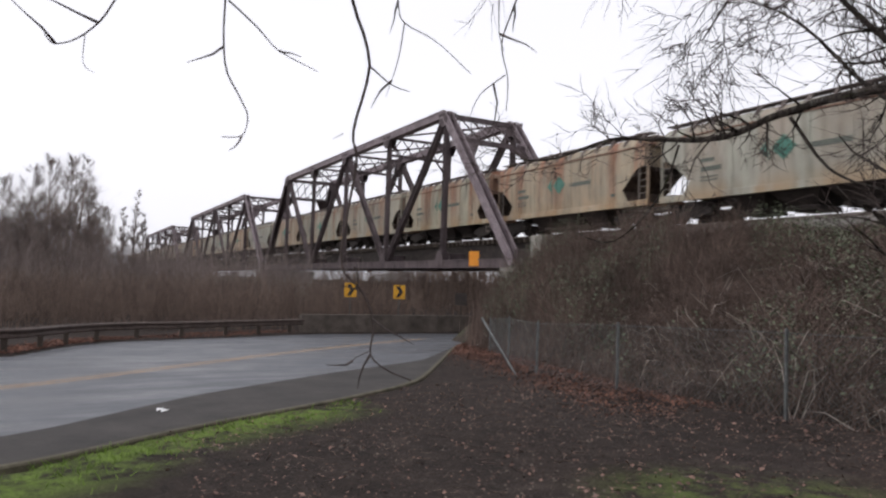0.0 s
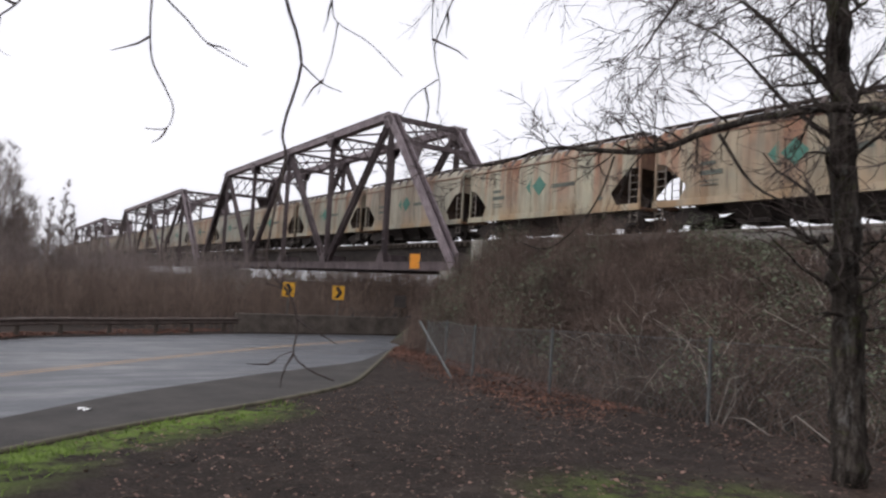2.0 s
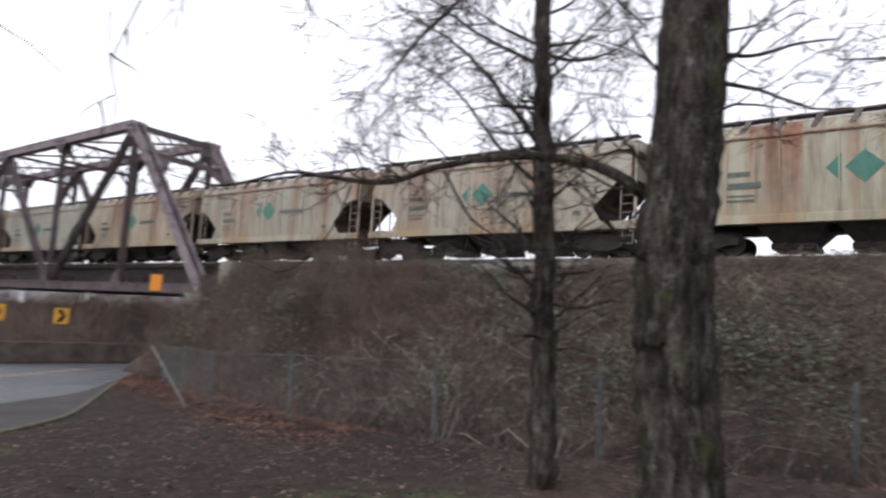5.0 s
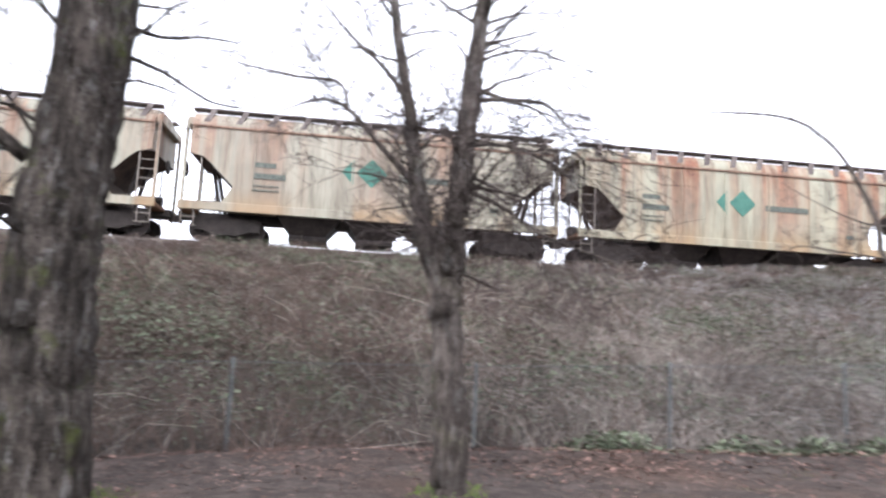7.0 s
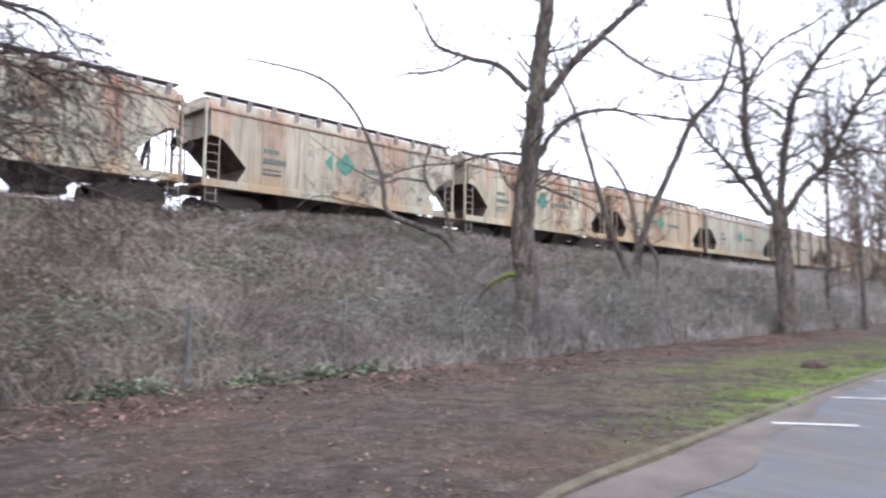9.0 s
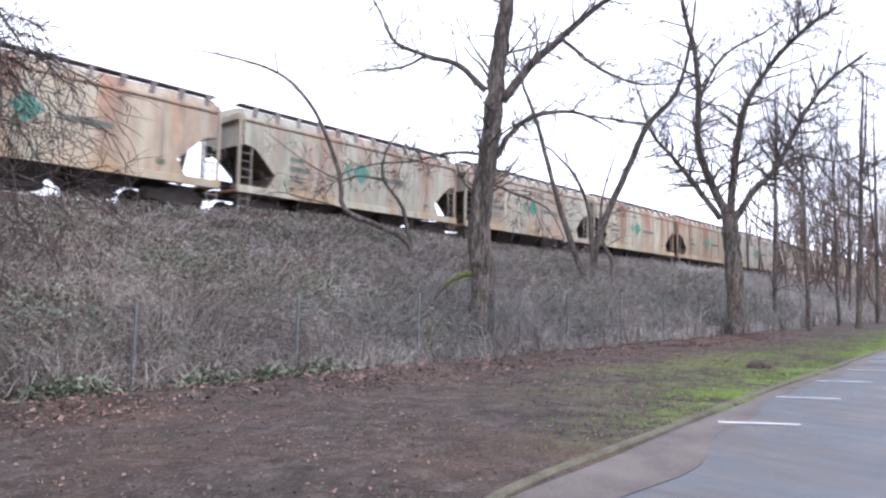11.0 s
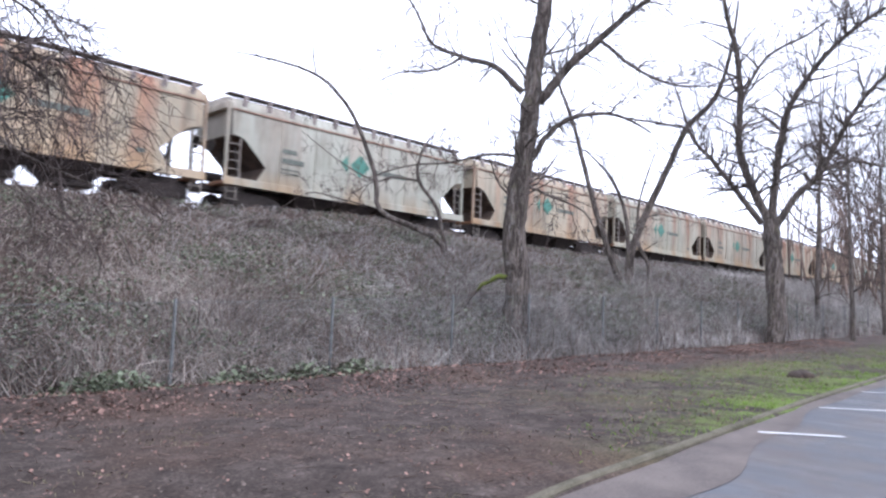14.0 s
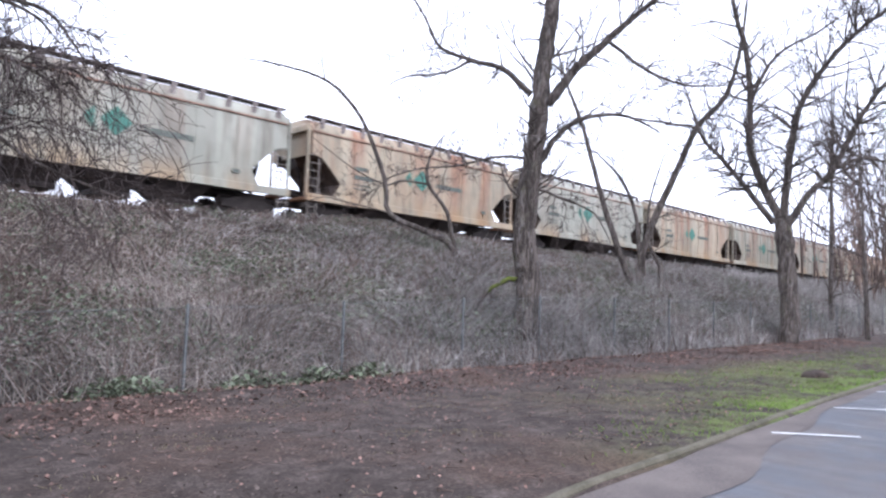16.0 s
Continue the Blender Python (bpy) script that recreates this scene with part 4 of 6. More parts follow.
# ---- guard rail, barrier, signs ----


def build_guard_rail():
    line = resample([(-22.5, -9), (-24.0, -3), (-25.3, -0.9), (-29.8, 0.5), (-32.9, 2.2), (-35.2, 6), (-37.5, 12.3)], 60)
    g = thing("guard_rail", "rust-brown steel guard rail on dark timber posts", "guard rail")
    z = base_z(line[:, 0], line[:, 1])
    d = np.gradient(line, axis=0)
    d /= np.linalg.norm(d, axis=1, keepdims=True)
    nrm = np.stack([d[:, 1], -d[:, 0]], 1)
    s = Shape()
    prof = [(0.0, 0.48), (0.08, 0.52), (0.08, 0.57), (0.0, 0.61), (0.0, 0.65), (0.08, 0.70), (0.08, 0.75), (0.0, 0.80)]
    prof += [(a - 0.012, b) for a, b in prof[::-1]]
    k = len(prof)
    v = [(line[i, 0] + nrm[i, 0] * a, line[i, 1] + nrm[i, 1] * a, z[i] + b) for i in range(60) for a, b in prof]
    s.add(v, [(i * k + j, (i + 1) * k + j, (i + 1) * k + (j + 1) % k, i * k + (j + 1) % k) for i in range(59) for j in range(k)])
    part("beam", s, GUARD, g)
    acc = 0
    for i in range(1, 60):
        acc += math.hypot(*(line[i] - line[i - 1]))
        if acc > 1.9:
            acc = 0
            x, y = line[i] - nrm[i] * 0.14
            part("post", Shape().box(x - 0.09, y - 0.09, z[i] - 0.3, x + 0.09, y + 0.09, z[i] + 0.82, 0.02), GUARD_WOOD, g)


build_guard_rail()
bl = resample([(-37.4, 11.6), (-37.45, 14), (-37.4, 17), (-37.2, 20.5), (-37.1, 27), (-37.1, 40)], 40)
tagged(part("concrete_barrier", strip(bl, 0.16, -0.3, 1.04), BARRIER), "stained concrete barrier wall beside the bend", "barrier", kind="structure")


def chevron_sign(x, y, z, yaw):
    s = thing("chevron_sign", "yellow road sign with a black chevron arrow on a post", "road sign", "bend signs", at=pose(x, y, z, 0, 0, yaw))
    zb = float(ground_z(x, y)) - z
    part("post", Shape().tube([(0, 0.05, zb - 0.2), (0, 0.05, 0.3)], [0.035, 0.035], 8), GALV, s)
    p = Shape()
    w, h = 0.36, 0.42
    p.add([(a, b, c) for b in (-0.01, 0.01) for a, c in ((-w, -h), (w, -h), (w, h), (-w, h))], [(0, 1, 2, 3), (7, 6, 5, 4), (0, 4, 5, 1), (1, 5, 6, 2), (2, 6, 7, 3), (3, 7, 4, 0)])
    part("plate", p, YELLOW, s)
    c = Shape()
    pts = [(-0.22, 0.34), (0.02, 0.34), (0.24, 0.0), (0.02, -0.34), (-0.22, -0.34), (0.0, 0.0)]
    c.add([(a, -0.016, b) for a, b in pts] + [(a, -0.011, b) for a, b in pts], [(0, 1, 2, 5), (5, 2, 3, 4), (6, 11, 8, 7), (11, 10, 9, 8)] + [(j, 6 + j, 6 + (j + 1) % 6, (j + 1) % 6) for j in range(6)])
    part("chevron", c, BLACK, s)


chevron_sign(-39.6, 15.25, 0.98, 66)
chevron_sign(-39.6, 18.45, 0.93, 62)
sg = thing("hazard_sign", "plain orange hazard panel fixed to the bridge chord", "road sign", at=pose(-38.8, NEAR_Y - 0.42, 3.2, 0, 0, 30))
part("panel", Shape().box(-0.36, -0.015, -0.48, 0.36, 0.015, 0.48), ORANGE, sg)
part("bracket", Shape().bar((0, 0.02, 0), (0, 0.35, -0.3), 0.08, 0.08), BRIDGE, sg)
sb = thing("back_of_sign", "dark unpainted back of a road sign on a post", "road sign", at=pose(-30.5, 17.6, 0.8, 0, 0, 50))
part("plate", Shape().box(-0.3, -0.012, -0.3, 0.3, 0.012, 0.3), DARK_STEEL, sb)
part("post", Shape().tube([(0, 0.05, -2.4), (0, 0.05, 0.28)], [0.035, 0.035], 8), GUARD_WOOD, sb)
ps = Shape()
for a, b in ((0, 0), (0.12, 0.05)):
    ps.add([(a - 0.07, b - 0.05, 0.03), (a + 0.06, b - 0.06, 0.012), (a + 0.07, b + 0.05, 0.05), (a - 0.05, b + 0.06, 0.012)], [(0, 1, 2), (0, 2, 3)])
pp = tagged(part("paper_litter", ps, PAPER), "crumpled white paper lying on the road shoulder", "litter")
pp.matrix_world = pose(-11.9, 1.65, -0.48)

# ---- trees ----


FINE = [0.0035]


def grow(wood, twigs, start, way, length, radius, level, rng, droop=0.0, spread=0.9, kids=5, thin=0.012):
    """A limb that wanders and forks into thinner ones; the thinnest go into twigs."""
    n = 5 if level > 0 else 3
    p, d = Vector(start), Vector(way).normalized()
    pts, rad = [p.copy()], [radius]
    for i in range(n):
        d = (d + Vector((rng.gauss(0, 0.2), rng.gauss(0, 0.2), rng.gauss(0, 0.16) - droop))).normalized()
        p = p + d * length / n
        pts.append(p.copy())
        rad.append(radius * (1 - 0.78 * (i + 1) / n))
    (wood if radius > thin else twigs).tube(pts, rad, 6 if radius > 0.04 else 4 if radius > 0.012 else 3, cap=False)
    if level <= 0:
        return
    for j in range(kids):
        f = rng.uniform(0.25, 1.0)
        i = min(n - 1, int(f * n))
        q = pts[i].lerp(pts[i + 1], f * n - i if f < 1 else 1)
        dd = (pts[i + 1] - pts[i]).normalized()
        side = Vector((rng.gauss(0, 1), rng.gauss(0, 1), rng.gauss(0.1, 0.8))).normalized()
        grow(wood, twigs, q, dd + side * spread, length * rng.uniform(0.42, 0.85), max(FINE[0], rad[i] * 0.55), level - 1, rng, droop, spread, kids, thin)


def limb_along(bends, radii, wood, twigs, rng, shoots=8, reach=1.2, level=2, droop=0.0, kids=4, sides=8, r0=None, first=0.15):
    """A main limb through a few bends, rounded, with shoots along it."""
    pts, rad = [], []
    b = [Vector(p) for p in bends]
    for i in range(len(b) - 1):
        a0, a1, a2, a3 = b[max(i - 1, 0)], b[i], b[i + 1], b[min(i + 2, len(b) - 1)]
        m = 10 if sides >= 12 else 4
        for k in range(m):
            t = k / m
            q = 0.5 * (2 * a1 + (a2 - a0) * t + (2 * a0 - 5 * a1 + 4 * a2 - a3) * t * t + (3 * a1 - a0 - 3 * a2 + a3) * t ** 3)
            pts.append(q + Vector((rng.gauss(0, 1), rng.gauss(0, 1), rng.gauss(0, 1))) * min(radii[i] * 0.12, 0.015))
            rad.append((radii[i] * (1 - t) + radii[i + 1] * t) * rng.uniform(0.96, 1.04))
    pts.append(b[-1])
    rad.append(radii[-1])
    k0 = len(wood.v)
    wood.tube(pts, rad, sides, cap=True)
    if sides >= 12:
        # ridges and hollows of old bark
        for i, q in enumerate(pts):
            for j in range(sides):
                v = Vector(wood.v[k0 + i * sides + j])
                wood.v[k0 + i * sides + j] = tuple(q + (v - q) * (1 + 0.11 * noise.noise(v * 3.1) + 0.07 * math.sin(j * 2.4 + 0.6 * i)))
    n = len(pts)
    for j in range(shoots):
        f = rng.uniform(first, 1.0) * (n - 1)
        i = min(int(f), n - 2)
        d = (pts[i + 1] - pts[i]).normalized()
        side = Vector((rng.gauss(0, 1), rng.gauss(0, 1), rng.gauss(0.15, 0.9))).normalized()
        side = (side - d * side.dot(d)).normalized()
        grow(wood, twigs, pts[i], side + d * 0.6, reach * rng.uniform(0.5, 1.1), max(0.005, min(rad[i] * 0.45, reach * 0.022)), level, rng, droop, 0.9, kids)


def tree(name, label, trunk, trunk_r, limbs, bark, seed, shoots=10, reach=1.5, sides=14, level=2, first=0.4, droop=0.0, kids=4):
    rng = random.Random(seed)
    FINE[0] = 0.005 if math.hypot(*trunk[0][:2]) < 12 else 0.0075
    t = thing(name, label, "tree", "bare trees by the fence")
    w, tw = Shape(), Shape()
    x, y, z = trunk[0]
    # flared foot
    foot = [(x, y, z - 0.3), (x, y, z + 0.0), (x, y, z + 0.25)]
    limb_along(foot[:1] + list(trunk), [trunk_r[0] * 1.25] + list(trunk_r), w, tw, rng, shoots, reach, level, droop, kids, sides, first=first)
    part("trunk", w, bark, t, smooth=True)
    for bends, radii, sh, rc, lv, dr in limbs:
        lw = Shape()
        limb_along(bends, radii, lw, tw, rng, sh, rc, lv, dr, kids, 8)
        part("limb", lw, bark, t, smooth=True)
    tagged(part("twig_spray", tw, TWIG, t, "fine bare twigs"), kind="stuff")
    return t

limbs = []
limbs.append(([(-4.25, 7.52, 3.83), (-4.53, 7.37, 4.24), (-4.98, 7.13, 4.86), (-5.36, 6.93, 5.21), (-5.87, 6.65, 5.56)], [0.035, 0.03, 0.022, 0.015, 0.008], 20, 0.8, 2, 0.05))
limbs.append(([(-4.26, 7.52, 4.81), (-4.62, 7.33, 5.01), (-5.05, 7.09, 5.29), (-5.63, 6.78, 5.79)], [0.035, 0.025, 0.018, 0.01], 20, 0.9, 2, 0.05))
limbs.append(([(-4.25, 7.52, 3.35), (-4.69, 7.29, 3.81), (-5.01, 7.11, 4.29), (-5.33, 6.94, 4.64), (-5.64, 6.77, 4.84)], [0.03, 0.022, 0.016, 0.012, 0.006], 18, 0.8, 2, 0.04))
limbs.append(([(-4.22, 7.54, 4.95), (-3.89, 7.72, 4.89), (-3.48, 7.94, 5.04), (-3.18, 8.1, 5.41)], [0.03, 0.02, 0.015, 0.008], 14, 0.7, 2, 0.03))
limbs.append(([(-4.29, 7.5, 2.34), (-4.45, 7.42, 2.32), (-4.57, 7.35, 2.45)], [0.06, 0.045, 0.02], 2, 0.35, 1, 0.0))
limbs.append(([(-4.29, 7.5, 6.11), (-4.9, 7.17, 5.95), (-5.6, 6.8, 5.2), (-6.05, 6.55, 4.47)], [0.04, 0.03, 0.02, 0.008], 22, 0.9, 2, 0.08))
limbs.append(([(-4.26, 7.52, 6.41), (-3.8, 7.77, 5.98), (-3.18, 8.1, 5.27)], [0.04, 0.03, 0.01], 18, 0.9, 2, 0.06))
tree("slender_tree", "slender bare tree with dark mossy bark and fine twigs",
     [(-4.07, 7.62, -0.16), (-4.13, 7.59, 1.31), (-4.16, 7.57, 2.35), (-4.21, 7.54, 3.69), (-4.27, 7.51, 5.24), (-4.37, 7.46, 7.54), (-4.39, 7.45, 10.34)], [0.16, 0.15, 0.13, 0.115, 0.1, 0.075, 0.04], limbs, BARK_DARK, 11, shoots=56, reach=1.2, sides=14, first=0.3, kids=4)
limbs = []
limbs.append(([(-2.98, 7.56, 3.17), (-3.3, 7.39, 3.41), (-3.71, 7.21, 3.53), (-4.33, 6.95, 3.56), (-5.09, 6.64, 3.45), (-5.6, 6.42, 3.26), (-6.22, 6.17, 3.3), (-6.84, 5.9, 3.37), (-7.66, 5.58, 3.2), (-8.44, 5.28, 3.35)], [0.075, 0.066, 0.056, 0.048, 0.042, 0.036, 0.027, 0.02, 0.012, 0.005], 52, 0.65, 2, 0.0))
limbs.append(([(-2.37, 7.74, 4.72), (-1.98, 7.87, 4.63), (-1.53, 8.01, 4.73), (-1.2, 8.11, 4.75)], [0.03, 0.022, 0.015, 0.007], 9, 0.6, 1, 0.0))
limbs.append(([(-2.35, 7.75, 4.39), (-1.88, 7.9, 4.25), (-1.44, 8.04, 4.04), (-1.08, 8.16, 4.03)], [0.03, 0.02, 0.014, 0.006], 10, 0.6, 2, 0.0))
limbs.append(([(-5.16, 6.87, 3.45), (-4.82, 6.99, 2.88), (-4.37, 7.13, 2.63), (-3.93, 7.27, 2.47)], [0.02, 0.014, 0.01, 0.005], 4, 0.4, 1, 0.05))
limbs.append(([(-2.7, 7.62, 6.43), (-3.77, 6.97, 7.35), (-5.37, 6.15, 6.96), (-6.47, 5.49, 5.86), (-7.11, 4.98, 5.31)], [0.12, 0.09, 0.06, 0.03, 0.012], 16, 1.3, 2, 0.06))
limbs.append(([(-2.22, 7.77, 6.17), (-1.42, 8.03, 7.03), (-0.34, 8.37, 6.49), (0.47, 8.63, 5.52)], [0.12, 0.09, 0.05, 0.02], 14, 1.3, 2, 0.06))
limbs.append(([(-6.33, 6.51, 3.3), (-6.58, 6.43, 2.67), (-7.14, 6.26, 2.18), (-7.66, 6.09, 2.31)], [0.014, 0.011, 0.008, 0.005], 2, 0.3, 1, 0.0))
tree("broad_tree", "stout old bare tree with furrowed mossy bark",
     [(-2.55, 7.75, -0.1), (-2.6, 7.68, 1.0), (-2.67, 7.67, 2.23), (-2.58, 7.68, 3.5), (-2.5, 7.7, 5.5), (-2.42, 7.72, 7.79), (-2.45, 7.71, 10.42)], [0.42, 0.41, 0.39, 0.36, 0.34, 0.26, 0.12], limbs, BARK_DARK, 12, shoots=30, reach=1.5, sides=26, first=0.42, kids=4)
limbs = []
limbs.append(([(1.21, 7.82, 2.08), (0.98, 7.86, 2.61), (0.83, 7.88, 3.22), (0.72, 7.9, 4.03), (0.54, 7.94, 4.93), (0.34, 7.97, 6.34)], [0.12, 0.11, 0.09, 0.075, 0.06, 0.03], 40, 0.9, 2, 0.05))
limbs.append(([(0.72, 7.9, 4.03), (0.5, 7.94, 4.47), (0.04, 8.02, 4.92), (-0.36, 8.09, 5.37)], [0.035, 0.028, 0.018, 0.01], 11, 0.8, 2, 0.03))
limbs.append(([(0.83, 7.88, 3.22), (0.35, 7.97, 3.76), (0.03, 8.02, 4.1), (-0.28, 8.08, 4.19), (-0.7, 8.15, 4.04)], [0.04, 0.03, 0.024, 0.016, 0.006], 15, 0.7, 2, 0.03))
limbs.append(([(0.04, 8.02, 4.07), (-0.08, 8.04, 4.39), (-0.55, 8.12, 4.44), (-1.24, 8.24, 4.58)], [0.024, 0.02, 0.014, 0.006], 15, 0.6, 2, 0.02))
limbs.append(([(1.39, 7.79, 4.38), (1.73, 7.73, 4.26), (2.09, 7.67, 4.15), (2.31, 7.63, 3.93)], [0.03, 0.022, 0.014, 0.006], 13, 0.7, 2, 0.06))
limbs.append(([(1.33, 7.8, 3.42), (1.7, 7.74, 3.25), (2.0, 7.69, 3.08), (2.31, 7.63, 2.66)], [0.025, 0.018, 0.012, 0.005], 13, 0.7, 2, 0.08))
limbs.append(([(1.3, 7.81, 4.23), (1.74, 7.73, 4.26), (2.18, 7.66, 4.22), (2.42, 7.61, 3.96), (2.55, 7.59, 3.77)], [0.03, 0.024, 0.018, 0.012, 0.006], 20, 0.9, 2, 0.14))
limbs.append(([(1.33, 7.8, 3.74), (1.77, 7.72, 3.74), (2.22, 7.65, 3.58), (2.61, 7.58, 3.28)], [0.028, 0.022, 0.016, 0.006], 23, 1.0, 2, 0.16))
limbs.append(([(1.33, 7.8, 3.24), (1.73, 7.73, 3.07), (2.18, 7.66, 2.78), (2.75, 7.56, 2.58), (3.0, 7.52, 2.5)], [0.028, 0.022, 0.016, 0.01, 0.005], 23, 0.9, 2, 0.1))
tree("forked_tree", "slim bare tree with a forked pale-barked trunk",
     [(1.33, 7.8, 0.02), (1.28, 7.81, 1.03), (1.2, 7.82, 1.84), (1.22, 7.82, 2.44), (1.29, 7.81, 3.24), (1.36, 7.79, 4.25), (1.45, 7.78, 5.36), (1.5, 7.77, 7.43)], [0.19, 0.17, 0.165, 0.16, 0.13, 0.11, 0.09, 0.04], limbs, BARK_GREY, 13, shoots=56, reach=1.15, sides=14, first=0.45, kids=4)
limbs = []
limbs.append(([(14.4, 10.98, 6.74), (14.83, 10.44, 7.62), (15.31, 9.85, 8.36), (15.7, 9.36, 8.95), (16.09, 8.87, 9.46)], [0.13, 0.11, 0.09, 0.075, 0.06], 24, 1.4, 2, 0.0))
limbs.append(([(14.12, 11.32, 6.96), (13.66, 11.9, 7.62), (13.15, 12.53, 7.88), (12.63, 13.17, 8.22), (12.38, 13.48, 8.98), (12.03, 13.92, 9.91)], [0.085, 0.07, 0.055, 0.045, 0.03, 0.02], 28, 1.3, 2, 0.0))
limbs.append(([(13.15, 12.53, 7.88), (12.74, 13.04, 7.55), (12.09, 13.84, 7.44), (11.73, 14.3, 7.17)], [0.04, 0.03, 0.02, 0.008], 14, 0.9, 2, 0.0))
limbs.append(([(14.24, 11.17, 5.13), (14.59, 10.75, 5.94), (15.02, 10.2, 6.38), (15.64, 9.44, 6.39), (16.16, 8.79, 5.96)], [0.09, 0.07, 0.055, 0.04, 0.015], 20, 1.2, 2, 0.0))
limbs.append(([(14.19, 11.23, 5.28), (13.61, 11.96, 5.34), (12.98, 12.74, 5.1), (12.34, 13.54, 5.01), (11.61, 14.45, 4.63)], [0.045, 0.035, 0.026, 0.02, 0.008], 24, 1.0, 2, 0.0))
limbs.append(([(14.25, 11.16, 4.55), (14.65, 10.66, 4.28), (15.14, 10.06, 3.94), (15.41, 9.72, 3.17)], [0.04, 0.03, 0.02, 0.01], 14, 0.8, 2, 0.05))
limbs.append(([(14.07, 11.39, 2.14), (13.84, 11.67, 2.22), (13.54, 12.05, 1.95), (13.26, 12.4, 1.22)], [0.07, 0.06, 0.045, 0.02], 2, 0.5, 1, 0.0))
limbs.append(([(15.31, 9.85, 8.36), (15.89, 9.13, 7.62), (16.5, 8.37, 7.19), (17.19, 7.51, 7.19)], [0.05, 0.04, 0.03, 0.01], 20, 1.2, 2, 0.0))
tree("tall_tree", "tall bare tree with grey bark and crooked spreading limbs",
     [(14.1, 11.35, 0.44), (14.15, 11.29, 1.84), (14.07, 11.39, 3.54), (14.21, 11.21, 5.86), (14.33, 11.06, 7.92), (14.46, 10.9, 9.71), (14.62, 10.7, 13.21)], [0.33, 0.31, 0.28, 0.24, 0.21, 0.18, 0.08], limbs, BARK_GREY, 14, shoots=34, reach=1.9, sides=14, first=0.45)
limbs = []
limbs.append(([(28.24, 10.18, 5.02), (28.07, 10.65, 6.14), (27.87, 11.23, 7.85), (27.86, 11.23, 9.91), (27.81, 11.39, 12.01), (27.65, 11.84, 14.19), (27.54, 12.16, 17.85)], [0.177, 0.159, 0.142, 0.124, 0.107, 0.083, 0.041], 57, 2.2, 2, 0.0))
limbs.append(([(28.14, 10.46, 5.02), (27.83, 11.32, 6.39), (27.52, 12.22, 7.69), (27.26, 12.93, 8.67), (27.04, 13.58, 10.86)], [0.118, 0.1, 0.083, 0.065, 0.024], 48, 2.0, 2, 0.0))
limbs.append(([(28.25, 10.14, 5.13), (28.3, 9.99, 7.11), (28.4, 9.71, 9.09), (28.63, 9.06, 10.59), (29.08, 7.8, 12.19), (29.51, 6.58, 13.1)], [0.166, 0.142, 0.118, 0.1, 0.083, 0.059], 57, 2.2, 2, 0.0))
limbs.append(([(28.3, 9.99, 5.02), (28.56, 9.26, 6.2), (28.82, 8.53, 7.03), (29.07, 7.82, 8.71), (29.38, 6.95, 10.13), (29.85, 5.61, 11.25)], [0.142, 0.124, 0.107, 0.089, 0.071, 0.048], 57, 2.2, 2, 0.0))
limbs.append(([(28.82, 8.53, 7.03), (29.13, 7.66, 7.41), (29.54, 6.48, 7.13), (29.83, 5.66, 7.5)], [0.071, 0.059, 0.041, 0.018], 36, 1.8, 2, 0.0))
limbs.append(([(27.86, 11.23, 9.91), (28.17, 10.36, 11.64), (28.63, 9.05, 12.37), (29.02, 7.97, 13.1)], [0.071, 0.059, 0.041, 0.018], 36, 1.8, 2, 0.0))
tree("spreading_tree", "large bare spreading tree with several rising limbs",
     [(28.3, 10.0, 0.34), (28.31, 9.96, 1.87), (28.28, 10.07, 3.82), (28.24, 10.18, 5.24)], [0.38, 0.33, 0.31, 0.31], limbs, BARK_GREY, 15, shoots=0, reach=2, sides=14)
limbs = []
limbs.append(([(17.75, 17.42, 3.43), (17.51, 17.67, 4.81), (17.04, 18.16, 5.75), (17.07, 18.13, 6.71), (17.41, 17.77, 7.6)], [0.08, 0.07, 0.055, 0.04, 0.01], 8, 0.8, 2, 0.0))
limbs.append(([(17.04, 18.16, 5.75), (16.38, 18.85, 5.84), (15.97, 19.28, 5.7), (15.12, 20.17, 6.31), (14.11, 21.23, 7.38)], [0.045, 0.035, 0.03, 0.02, 0.008], 9, 0.8, 2, 0.0))
limbs.append(([(14.39, 20.93, 9.45), (14.29, 21.04, 10.38), (14.43, 20.89, 11.22)], [0.03, 0.02, 0.008], 3, 0.6, 1, 0.0))
limbs.append(([(16.06, 19.18, 4.7), (15.16, 20.13, 5.0), (14.32, 21.0, 5.16), (13.52, 21.84, 4.32)], [0.03, 0.022, 0.016, 0.008], 12, 0.8, 2, 0.03))
limbs.append(([(13.25, 22.12, 9.88), (12.17, 23.25, 10.5), (11.16, 24.31, 10.98), (10.51, 24.99, 11.22)], [0.02, 0.014, 0.01, 0.005], 3, 0.5, 1, 0.0))
tree("leaning_tree", "small crooked leaning bare tree on the embankment",
     [(17.97, 17.19, 2.74), (17.53, 17.65, 3.71), (16.81, 18.4, 4.18), (16.11, 19.14, 4.7), (15.96, 19.29, 5.95), (15.34, 19.94, 8.05), (14.49, 20.83, 9.35), (13.32, 22.05, 9.92), (12.18, 23.24, 10.19)], [0.12, 0.11, 0.1, 0.09, 0.08, 0.07, 0.055, 0.04, 0.015], limbs, BARK_GREY, 16, shoots=5, reach=0.9, sides=9)
limbs = []
limbs.append(([(26.45, 15.32, 2.15), (26.03, 16.04, 4.27), (25.66, 16.69, 6.68), (25.3, 17.31, 9.28), (24.95, 17.92, 11.19), (24.69, 18.38, 13.0)], [0.14, 0.13, 0.11, 0.09, 0.06, 0.03], 11, 1.3, 2, 0.0))
